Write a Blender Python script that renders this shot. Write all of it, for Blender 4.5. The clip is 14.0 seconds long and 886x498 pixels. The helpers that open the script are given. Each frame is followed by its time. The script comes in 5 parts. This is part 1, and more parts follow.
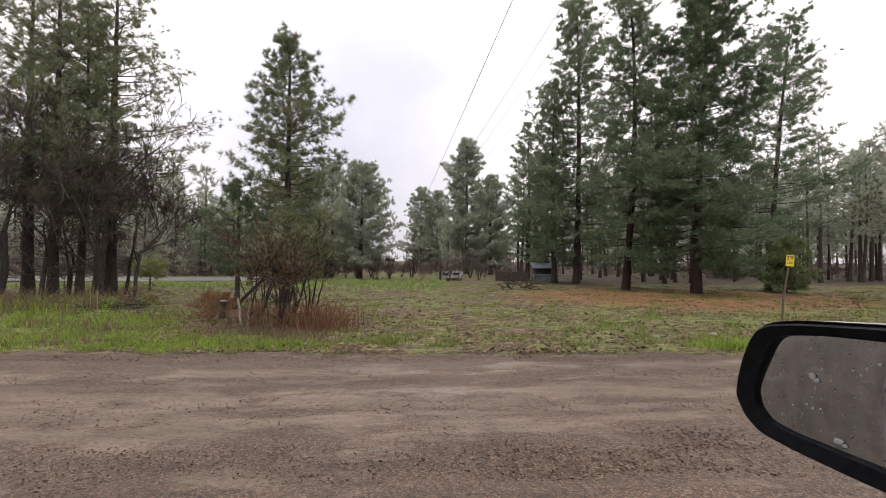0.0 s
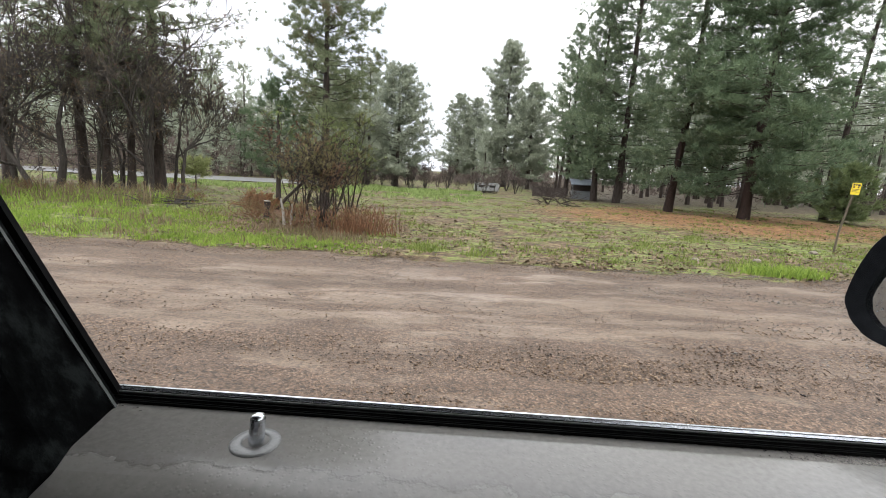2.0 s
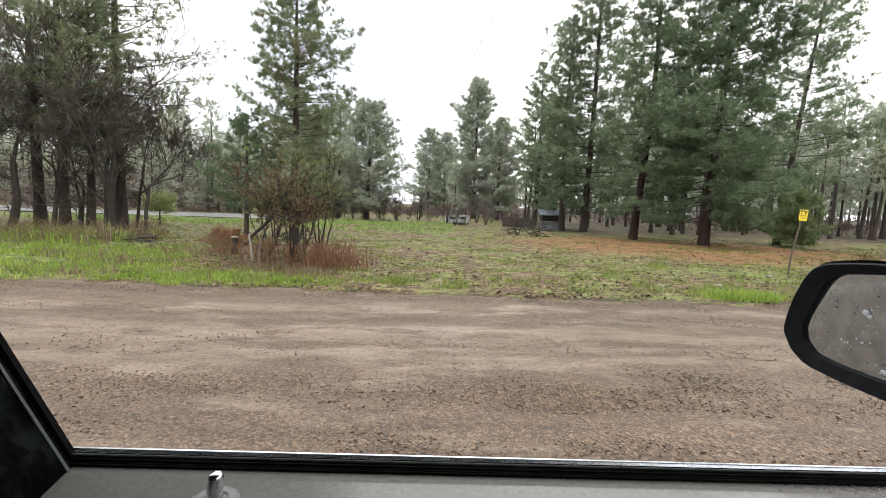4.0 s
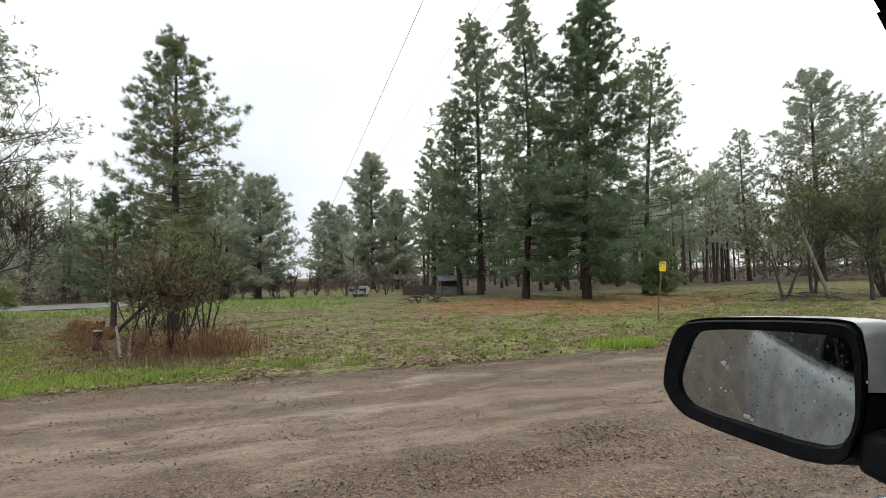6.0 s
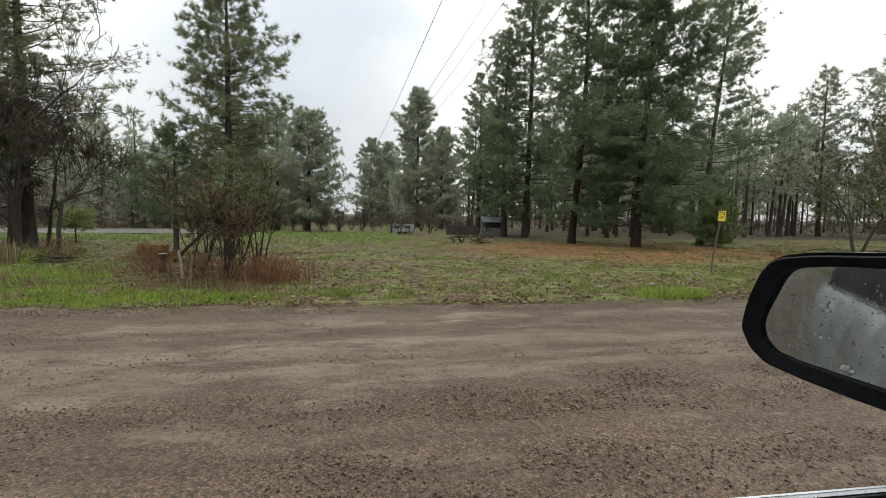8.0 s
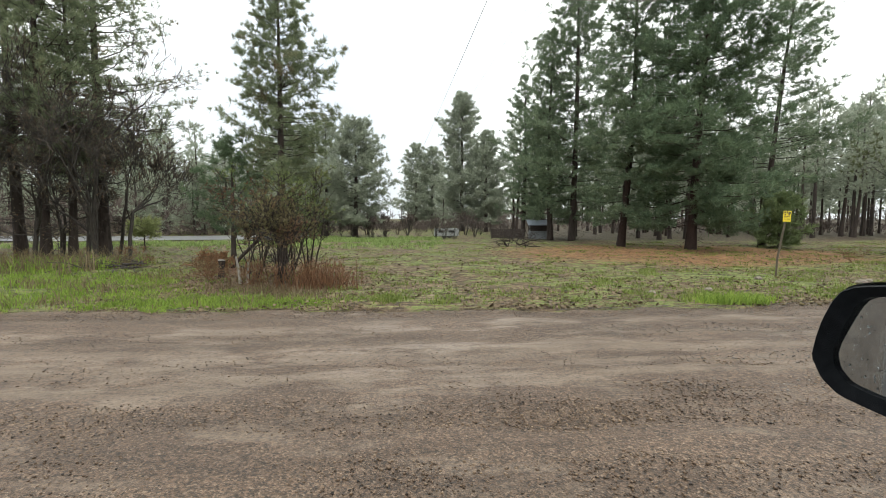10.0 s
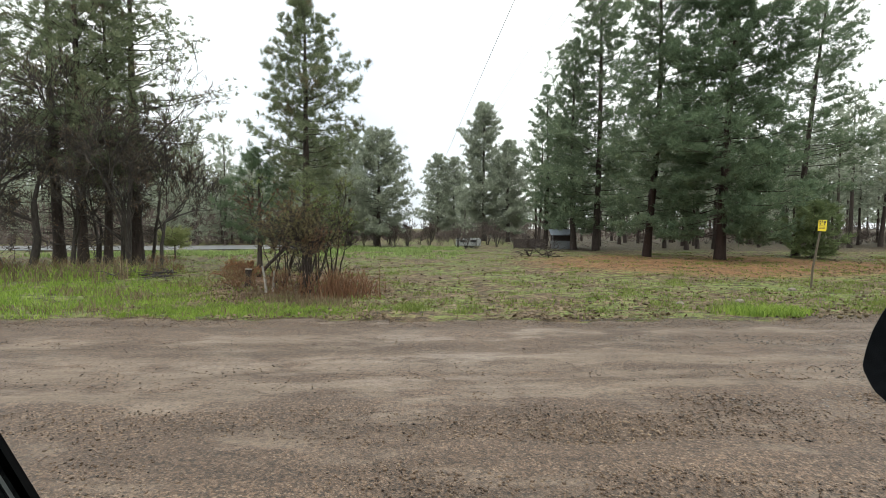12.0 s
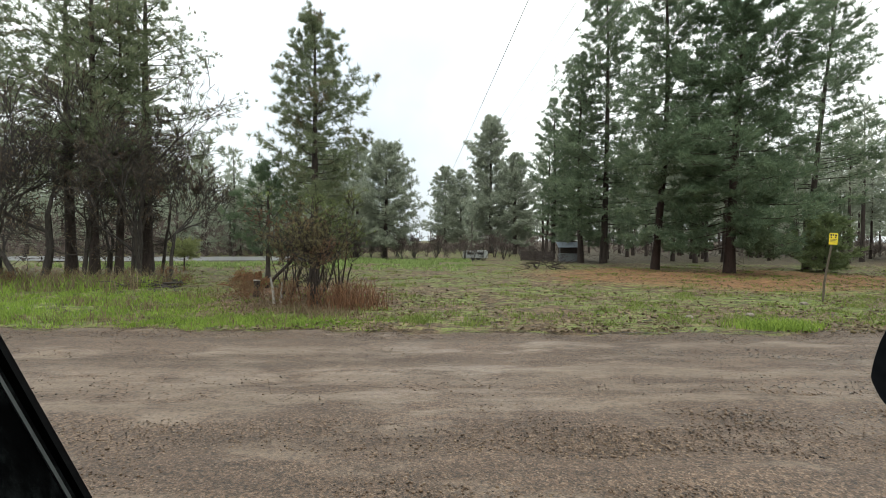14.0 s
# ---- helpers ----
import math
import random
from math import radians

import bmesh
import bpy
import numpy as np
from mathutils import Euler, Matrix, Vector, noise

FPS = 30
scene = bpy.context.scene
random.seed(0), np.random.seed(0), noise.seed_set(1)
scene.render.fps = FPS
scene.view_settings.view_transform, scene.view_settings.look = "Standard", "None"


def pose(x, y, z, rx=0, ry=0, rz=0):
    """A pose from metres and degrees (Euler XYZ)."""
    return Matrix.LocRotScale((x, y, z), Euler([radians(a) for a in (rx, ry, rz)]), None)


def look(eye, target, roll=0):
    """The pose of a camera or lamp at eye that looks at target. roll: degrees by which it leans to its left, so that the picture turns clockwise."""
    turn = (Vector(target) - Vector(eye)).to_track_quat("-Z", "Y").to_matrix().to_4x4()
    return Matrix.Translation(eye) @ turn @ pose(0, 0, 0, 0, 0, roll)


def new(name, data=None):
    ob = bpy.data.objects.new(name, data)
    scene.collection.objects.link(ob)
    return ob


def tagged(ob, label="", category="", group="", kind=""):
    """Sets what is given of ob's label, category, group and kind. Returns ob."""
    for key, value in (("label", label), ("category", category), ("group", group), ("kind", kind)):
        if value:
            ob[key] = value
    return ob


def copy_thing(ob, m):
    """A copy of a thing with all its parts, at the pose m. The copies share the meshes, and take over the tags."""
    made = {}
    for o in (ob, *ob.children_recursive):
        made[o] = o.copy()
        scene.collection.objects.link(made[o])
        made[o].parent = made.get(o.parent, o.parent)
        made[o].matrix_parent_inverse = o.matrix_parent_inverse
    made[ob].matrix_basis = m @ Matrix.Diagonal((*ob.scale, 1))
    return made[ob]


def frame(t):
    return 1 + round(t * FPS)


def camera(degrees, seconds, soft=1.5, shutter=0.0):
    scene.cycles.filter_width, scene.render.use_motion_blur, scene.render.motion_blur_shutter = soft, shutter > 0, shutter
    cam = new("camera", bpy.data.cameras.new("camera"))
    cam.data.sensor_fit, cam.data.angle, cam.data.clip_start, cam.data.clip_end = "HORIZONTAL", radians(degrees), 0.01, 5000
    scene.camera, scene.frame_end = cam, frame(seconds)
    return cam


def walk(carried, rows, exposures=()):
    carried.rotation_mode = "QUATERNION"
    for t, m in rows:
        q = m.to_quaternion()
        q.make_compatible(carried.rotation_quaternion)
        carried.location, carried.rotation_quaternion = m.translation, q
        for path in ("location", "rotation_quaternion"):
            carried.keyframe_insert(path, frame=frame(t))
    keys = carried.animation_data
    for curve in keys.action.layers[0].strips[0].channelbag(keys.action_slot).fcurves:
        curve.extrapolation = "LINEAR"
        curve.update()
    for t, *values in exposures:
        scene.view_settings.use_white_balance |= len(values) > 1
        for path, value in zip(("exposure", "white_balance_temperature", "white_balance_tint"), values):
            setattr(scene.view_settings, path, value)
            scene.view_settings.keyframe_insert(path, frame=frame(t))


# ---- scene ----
cam = camera(88.4, 14.0, soft=0.6)
PATH = [
    (0, (0.06, -0.08, 1.729), (0.13, 1.918, 1.782), 0.4),
    (0.5, (0.016, -0.103, 1.721), (0.01, 1.896, 1.669), 2.3),
    (1, (-0.031, -0.086, 1.706), (-0.126, 1.888, 1.398), 2.4),
    (1.5, (-0.042, -0.075, 1.699), (-0.122, 1.893, 1.357), 3.2),
    (2, (-0.046, -0.076, 1.685), (-0.11, 1.895, 1.349), 3.1),
    (4.5, (-0.02, -0.096, 1.707), (0.139, 1.895, 1.61), 1.4),
    (5, (-0.002, -0.067, 1.7), (0.496, 1.87, 1.71), 3.5),
    (5.5, (0.005, -0.067, 1.708), (0.785, 1.773, 1.651), 5.3),
    (6, (-0.031, -0.092, 1.732), (0.448, 1.846, 1.844), -1.5),
    (6.5, (0.015, -0.032, 1.702), (0.379, 1.934, 1.751), -0.3),
    (7, (0.0, -0.032, 1.701), (0.269, 1.949, 1.74), -1.2),
    (7.5, (0.003, -0.027, 1.694), (0.279, 1.953, 1.675), -1.0),
    (8, (-0.024, -0.012, 1.693), (0.265, 1.962, 1.546), 0.9),
    (10.5, (-0.05, -0.034, 1.737), (0.01, 1.962, 1.616), -0.3),
    (11, (-0.059, -0.032, 1.727), (-0.016, 1.965, 1.623), -0.2),
    (11.5, (-0.066, -0.039, 1.731), (-0.041, 1.959, 1.634), 0.1),
    (12, (-0.069, -0.04, 1.728), (-0.069, 1.958, 1.638), 0.0),
    (12.5, (-0.074, -0.047, 1.734), (-0.079, 1.951, 1.646), 0.5),
    (13, (-0.073, -0.048, 1.731), (-0.08, 1.95, 1.645), 0.7),
    (13.5, (-0.078, -0.05, 1.731), (-0.084, 1.948, 1.642), 0.4),
    (14, (-0.079, -0.062, 1.727), (-0.109, 1.937, 1.69), 0.2),
]
EXPOSURE = [(0.0, 0.08, 6750, 18), (0.5, -0.07, 6700, 15), (1.0, 0.32, 6650, 11), (1.5, 0.70, 6500, 10), (2.2, 0.86, 6400, 10), (4.5, 0.84, 6600, 7), (5.0, 0.58, 6600, 6), (5.5, 0.22, 6550, 6), (6.0, 0.24, 6600, 6), (6.5, 0.02, 6600, 6), (7.0, -0.06, 6650, 6), (7.5, -0.11, 6680, 5), (8.0, -0.05, 6700, 5), (10.5, 0.49, 6450, 4), (12.5, 0.38, 6430, 4), (14.0, 0.30, 6420, 3)]
walk(cam, [(t, look(e, g, r)) for t, e, g, r in PATH], EXPOSURE)

# ---- sky and light: overcast, rain in the air ----
world = bpy.data.worlds.new("world")
scene.world = world
world.use_nodes = True
wn, wl = world.node_tree.nodes, world.node_tree.links
sky = wn.new("ShaderNodeTexSky")
sky.sky_type = "NISHITA"
sky.sun_disc = False
sky.sun_elevation, sky.sun_rotation = radians(48), radians(150)
sky.air_density, sky.dust_density = 1.0, 4.0
sky_gain = wn.new("ShaderNodeVectorMath")
sky_gain.operation = "SCALE"
sky_gain.inputs["Scale"].default_value = 0.14
coords = wn.new("ShaderNodeTexCoord")
cloud_noise = wn.new("ShaderNodeTexNoise")
cloud_noise.inputs["Scale"].default_value = 1.7
cloud_noise.inputs["Detail"].default_value = 5.0
cloud_ramp = wn.new("ShaderNodeValToRGB")
cloud_ramp.color_ramp.elements[0].position = 0.40
cloud_ramp.color_ramp.elements[0].color = (0.90, 0.92, 0.96, 1)
cloud_ramp.color_ramp.elements[1].position = 0.54
cloud_ramp.color_ramp.elements[1].color = (1.08, 1.08, 1.07, 1)
cloud_mix = wn.new("ShaderNodeMix")
cloud_mix.data_type = "RGBA"
cloud_mix.inputs["Factor"].default_value = 0.9
wl.new(coords.outputs["Generated"], cloud_noise.inputs["Vector"])
wl.new(cloud_noise.outputs["Fac"], cloud_ramp.inputs["Fac"])
wl.new(sky.outputs["Color"], sky_gain.inputs[0])
wl.new(sky_gain.outputs["Vector"], cloud_mix.inputs["A"])
wl.new(cloud_ramp.outputs["Color"], cloud_mix.inputs["B"])
toward = wn.new("ShaderNodeVectorMath")
toward.operation = "DOT_PRODUCT"
toward.inputs[1].default_value = (-0.20, 0.95, 0.22)
wl.new(coords.outputs["Generated"], toward.inputs[0])
ragged = wn.new("ShaderNodeMath")
ragged.operation = "MULTIPLY_ADD"
ragged.inputs[1].default_value = 0.22
wl.new(cloud_noise.outputs["Fac"], ragged.inputs[0])
wl.new(toward.outputs["Value"], ragged.inputs[2])
thin_cloud = wn.new("ShaderNodeMapRange")
thin_cloud.interpolation_type = "SMOOTHSTEP"
thin_cloud.inputs["From Min"].default_value, thin_cloud.inputs["From Max"].default_value = 1.03, 1.13
thin_mix = wn.new("ShaderNodeMix")
thin_mix.data_type = "RGBA"
thin_mix.inputs["B"].default_value = (0.56, 0.60, 0.69, 1)
wl.new(ragged.outputs["Value"], thin_cloud.inputs["Value"])
wl.new(thin_cloud.outputs["Result"], thin_mix.inputs["Factor"])
wl.new(cloud_mix.outputs["Result"], thin_mix.inputs["A"])
height = wn.new("ShaderNodeSeparateXYZ")
wl.new(coords.outputs["Generated"], height.inputs["Vector"])
rise = wn.new("ShaderNodeMapRange")
rise.inputs["From Min"].default_value, rise.inputs["From Max"].default_value = 0.0, 1.0
rise.inputs["To Min"].default_value, rise.inputs["To Max"].default_value = 0.92, 2.3
overcast = wn.new("ShaderNodeVectorMath")
overcast.operation = "SCALE"
wl.new(height.outputs["Z"], rise.inputs["Value"])
wl.new(thin_mix.outputs["Result"], overcast.inputs[0])
wl.new(rise.outputs["Result"], overcast.inputs["Scale"])
wl.new(overcast.outputs["Vector"], wn["Background"].inputs["Color"])
wn["Background"].inputs["Strength"].default_value = 1.0

sun = new("sun", bpy.data.lights.new("sun", "SUN"))
sun.data.energy, sun.data.angle = 0.6, radians(40)
sun.data.color = (1.0, 0.97, 0.92)
sun.matrix_world = look((0, 0, 40), (-12, 22, 0))


# ---- materials ----
def material(name, rough=0.7, metal=0.0, spec=0.5):
    m = bpy.data.materials.new(name)
    m.use_nodes = True
    b = m.node_tree.nodes["Principled BSDF"]
    b.inputs["Roughness"].default_value = rough
    b.inputs["Metallic"].default_value = metal
    b.inputs["Specular IOR Level"].default_value = spec
    return m, m.node_tree.nodes, m.node_tree.links, b


def noise_node(n, l, vec, scale, detail=4.0, rough=0.55):
    x = n.new("ShaderNodeTexNoise")
    x.inputs["Scale"].default_value = scale
    x.inputs["Detail"].default_value = detail
    x.inputs["Roughness"].default_value = rough
    if vec is not None:
        l.new(vec, x.inputs["Vector"])
    return x.outputs["Fac"]


def ramp(n, l, fac, *stops):
    r = n.new("ShaderNodeValToRGB")
    e = r.color_ramp.elements
    while len(e) < len(stops):
        e.new(0.5)
    for k, (p, c) in enumerate(stops):
        e[k].position = p
        e[k].color = (*c, 1) if len(c) == 3 else c
    l.new(fac, r.inputs["Fac"])
    return r.outputs["Color"]


def mix(n, l, fac, a, b, how="MIX"):
    x = n.new("ShaderNodeMix")
    x.data_type, x.blend_type = "RGBA", how
    for key, v in (("Factor", fac), ("A", a), ("B", b)):
        if isinstance(v, (int, float)):
            x.inputs[key].default_value = v
        elif isinstance(v, tuple):
            x.inputs[key].default_value = (*v, 1)
        else:
            l.new(v, x.inputs[key])
    return x.outputs["Result"]


def maths(n, l, how, a, b=0.0, clamp=False):
    x = n.new("ShaderNodeMath")
    x.operation, x.use_clamp = how, clamp
    for k, v in ((0, a), (1, b)):
        if isinstance(v, (int, float)):
            x.inputs[k].default_value = v
        else:
            l.new(v, x.inputs[k])
    return x.outputs["Value"]


def bump(n, l, b, height, strength=0.5, dist=0.02):
    x = n.new("ShaderNodeBump")
    x.inputs["Strength"].default_value, x.inputs["Distance"].default_value = strength, dist
    l.new(height, x.inputs["Height"])
    l.new(x.outputs["Normal"], b.inputs["Normal"])


def place(n, l, scale=(1, 1, 1), rot=0.0):
    g = n.new("ShaderNodeTexCoord")
    m = n.new("ShaderNodeMapping")
    m.inputs["Scale"].default_value = scale
    m.inputs["Rotation"].default_value = (0, 0, rot)
    l.new(g.outputs["Object"], m.inputs["Vector"])
    return m.outputs["Vector"]


def leafy(name, dark, mid, light, rough=0.65, dead=None, dead_share=0.5, thin=0.4):
    """Leaves and needles: every blade its own tint, clumps lighter and darker."""
    m, n, l, b = material(name, rough, 0.0, 0.3)
    g = n.new("ShaderNodeNewGeometry")
    tint = ramp(n, l, g.outputs["Random Per Island"], (0.0, dark), (0.5, mid), (1.0, light))
    big = noise_node(n, l, place(n, l), 0.9, 5.0, 0.65)
    o = n.new("ShaderNodeObjectInfo")
    tint = mix(n, l, 0.35, tint, ramp(n, l, big, (0.35, dark), (0.65, light)))
    tint = mix(n, l, maths(n, l, "MULTIPLY", o.outputs["Random"], 0.35), tint, mid)
    if dead:
        spot = noise_node(n, l, place(n, l, (1, 1, 1), 0.7), 0.8, 4.0)
        tint = mix(n, l, ramp(n, l, spot, (dead_share, (0, 0, 0)), (dead_share + 0.12, (0.8, 0.8, 0.8))), tint, dead)
    l.new(tint, b.inputs["Base Color"])
    if thin:
        glow = n.new("ShaderNodeBsdfTranslucent")
        both = n.new("ShaderNodeMixShader")
        both.inputs["Fac"].default_value = thin
        l.new(tint, glow.inputs["Color"])
        l.new(b.outputs["BSDF"], both.inputs[1])
        l.new(glow.outputs["BSDF"], both.inputs[2])
        l.new(both.outputs["Shader"], n["Material Output"].inputs["Surface"])
    return m


def bark(name, dark, light, scale=9.0):
    m, n, l, b = material(name, 0.8, 0.0, 0.25)
    v = place(n, l, (1, 1, 0.22))
    plates = n.new("ShaderNodeTexVoronoi")
    plates.inputs["Scale"].default_value = scale
    l.new(v, plates.inputs["Vector"])
    fine = noise_node(n, l, v, scale * 4, 5.0)
    c = mix(n, l, 0.5, ramp(n, l, plates.outputs["Distance"], (0.1, dark), (0.6, light)), ramp(n, l, fine, (0.3, dark), (0.7, light)))
    l.new(c, b.inputs["Base Color"])
    bump(n, l, b, plates.outputs["Distance"], 0.8, 0.03)
    return m


def plain(name, a, c, rough=0.6, metal=0.0, scale=8.0, spec=0.5, relief=0.15):
    m, n, l, b = material(name, rough, metal, spec)
    v = place(n, l)
    f = noise_node(n, l, v, scale, 5.0)
    l.new(ramp(n, l, f, (0.3, a), (0.7, c)), b.inputs["Base Color"])
    if relief:
        bump(n, l, b, noise_node(n, l, v, scale * 12, 4.0), relief, 0.004)
    return m


NEEDLES = leafy("pine_needles", (0.076, 0.112, 0.072), (0.156, 0.206, 0.126), (0.270, 0.320, 0.190))
NEEDLES_DARK = leafy("dark_pine_needles", (0.054, 0.088, 0.054), (0.114, 0.164, 0.094), (0.212, 0.268, 0.150))
NEEDLES_WARM = leafy("pine_needles_warm", (0.086, 0.110, 0.064), (0.175, 0.208, 0.116), (0.285, 0.315, 0.185), dead=(0.18, 0.125, 0.080), dead_share=0.57)
SCRUB_LEAVES = leafy("scrub_leaves", (0.055, 0.066, 0.036), (0.110, 0.126, 0.060), (0.180, 0.200, 0.095), dead=(0.13, 0.085, 0.062), dead_share=0.58)
NEEDLES_YOUNG = leafy("young_pine_needles", (0.075, 0.105, 0.046), (0.155, 0.200, 0.088), (0.26, 0.31, 0.14))
NEEDLES_PALE = leafy("pale_sapling_needles", (0.18, 0.20, 0.08), (0.30, 0.33, 0.14), (0.42, 0.45, 0.22))
# paler, greyer needles for far trees: rain haze put into the colour
NEEDLES_HAZED = leafy("hazed_pine_needles", (0.170, 0.195, 0.148), (0.300, 0.328, 0.250), (0.43, 0.46, 0.355))
BUDS = leafy("budding_leaves", (0.080, 0.066, 0.038), (0.150, 0.128, 0.066), (0.24, 0.225, 0.10), dead=(0.165, 0.085, 0.058), dead_share=0.44)
LEAVES = leafy("young_leaves", (0.085, 0.108, 0.044), (0.165, 0.205, 0.072), (0.26, 0.31, 0.115), dead=(0.19, 0.12, 0.07), dead_share=0.57)
OAK_TIPS = leafy("oak_buds_and_dead_leaves", (0.060, 0.046, 0.034), (0.115, 0.088, 0.062), (0.185, 0.150, 0.092), dead=(0.155, 0.080, 0.048), dead_share=0.52)
TWIG_TIPS = leafy("oak_twig_tips", (0.06, 0.053, 0.043), (0.11, 0.098, 0.078), (0.17, 0.15, 0.12))
SCRUB_TIPS = leafy("scrub_twig_tips", (0.072, 0.056, 0.048), (0.12, 0.094, 0.080), (0.175, 0.14, 0.12))
RUST = leafy("rusty_dead_leaves", (0.09, 0.042, 0.02), (0.20, 0.10, 0.046), (0.30, 0.17, 0.085))
BARK_PINE = bark("pine_bark", (0.016, 0.013, 0.012), (0.055, 0.041, 0.034), 7.0)
BARK_RED = bark("ponderosa_bark", (0.010, 0.007, 0.006), (0.038, 0.022, 0.017), 6.0)
BARK_OAK = bark("oak_bark", (0.022, 0.019, 0.017), (0.066, 0.057, 0.050), 14.0)
BARK_GREY = bark("grey_dead_wood", (0.035, 0.03, 0.026), (0.12, 0.10, 0.085), 12.0)
STEM_RED = bark("red_brown_stems", (0.042, 0.021, 0.012), (0.180, 0.090, 0.045), 20.0)
BARK_SILVER = bark("bleached_dead_wood", (0.13, 0.12, 0.105), (0.27, 0.25, 0.22), 12.0)
BARK_DARK = bark("dark_shrub_bark", (0.012, 0.009, 0.008), (0.045, 0.034, 0.028), 20.0)


# ---- mesh helpers ----
def mesh_of(name, verts, faces, mat, smooth=False):
    """A mesh from arrays of corners and of faces that all have the same number of corners."""
    verts, faces = np.asarray(verts, np.float32), np.asarray(faces, np.int32)
    me = bpy.data.meshes.new(name)
    me.vertices.add(len(verts))
    me.vertices.foreach_set("co", verts.ravel())
    k = faces.shape[1]
    me.loops.add(faces.size)
    me.loops.foreach_set("vertex_index", faces.ravel())
    me.polygons.add(len(faces))
    me.polygons.foreach_set("loop_start", np.arange(0, faces.size, k, dtype=np.int32))
    me.polygons.foreach_set("loop_total", np.full(len(faces), k, np.int32))
    if smooth:
        me.polygons.foreach_set("use_smooth", np.ones(len(faces), bool))
    me.update(calc_edges=True)
    me.materials.append(mat)
    return me


def part_mesh(name, me, parent, label=""):
    ob = new(name, me)
    ob.parent = parent
    return tagged(ob, label)


def part(name, bm, mat, parent, label="", smooth=False):
    me = bpy.data.meshes.new(name)
    bmesh.ops.recalc_face_normals(bm, faces=bm.faces)
    for f in bm.faces:
        f.smooth = smooth
    bm.to_mesh(me)
    bm.free()
    me.materials.append(mat)
    ob = new(name, me)
    if parent is not None:
        ob.parent = parent
    return tagged(ob, label)


def box(x0, x1, y0, y1, z0, z1, bevel=0.0, segments=2):
    bm = bmesh.new()
    bmesh.ops.create_cube(bm, size=1.0)
    for v in bm.verts:
        v.co = ((x0 + x1) / 2 + v.co.x * (x1 - x0), (y0 + y1) / 2 + v.co.y * (y1 - y0), (z0 + z1) / 2 + v.co.z * (z1 - z0))
    if bevel:
        bmesh.ops.bevel(bm, geom=bm.edges[:], offset=bevel, segments=segments, affect="EDGES")
    return bm


def prism(outline, way):
    """A slab: the outline (a list of 3D points) pushed along way."""
    bm = bmesh.new()
    a = [bm.verts.new(p) for p in outline]
    b = [bm.verts.new(Vector(p) + Vector(way)) for p in outline]
    bm.faces.new(a)
    bm.faces.new(b[::-1])
    for k in range(len(a)):
        j = (k + 1) % len(a)
        bm.faces.new((a[k], b[k], b[j], a[j]))
    return bm


def tubes(chains, sides=5):
    """Corners and quads of many tapered tubes; each chain is (points, radii)."""
    vs, fs, base = [], [], 0
    ring = np.linspace(0, 2 * np.pi, sides, endpoint=False)
    for pts, rad in chains:
        p = np.asarray(pts, float)
        r = np.asarray(rad, float)
        d = np.gradient(p, axis=0)
        d /= np.linalg.norm(d, axis=1, keepdims=True) + 1e-9
        ref = np.where(np.abs(d[:, 2:3]) > 0.9, np.array([[1.0, 0, 0]]), np.array([[0, 0, 1.0]]))
        u = np.cross(d, ref)
        u /= np.linalg.norm(u, axis=1, keepdims=True) + 1e-9
        w = np.cross(d, u)
        rings = p[:, None] + r[:, None, None] * (np.cos(ring)[None, :, None] * u[:, None] + np.sin(ring)[None, :, None] * w[:, None])
        m = len(p)
        vs.append(rings.reshape(-1, 3))
        k, s = np.meshgrid(np.arange(m - 1), np.arange(sides), indexing="ij")
        s2 = (s + 1) % sides
        fs.append(np.stack([base + k * sides + s, base + k * sides + s2, base + (k + 1) * sides + s2, base + (k + 1) * sides + s], -1).reshape(-1, 4))
        base += m * sides
    return np.concatenate(vs), np.concatenate(fs)


def joined(*meshes):
    """Several arrays of corners and faces as one."""
    vs, fs, base = [], [], 0
    for v, f in meshes:
        vs.append(v)
        fs.append(f + base)
        base += len(v)
    return np.concatenate(vs), np.concatenate(fs)


def blades(rng, centres, ways, size, count, length, width, spread):
    """Slim triangles that burst from each centre round its way."""
    n = len(centres)
    c = np.repeat(centres, count, 0)
    d = np.repeat(ways, count, 0) + rng.normal(0, spread, (n * count, 3))
    d /= np.linalg.norm(d, axis=1, keepdims=True) + 1e-9
    s = np.repeat(size, count)[:, None] * rng.uniform(0.65, 1.25, (n * count, 1))
    side = np.cross(d, rng.normal(0, 1, (n * count, 3)))
    side /= np.linalg.norm(side, axis=1, keepdims=True) + 1e-9
    a = c + d * s * length * 0.1
    v = np.stack([a - side * s * width / 2, a + side * s * width / 2, a + d * s * length], 1).reshape(-1, 3)
    return v, np.arange(len(v)).reshape(-1, 3)


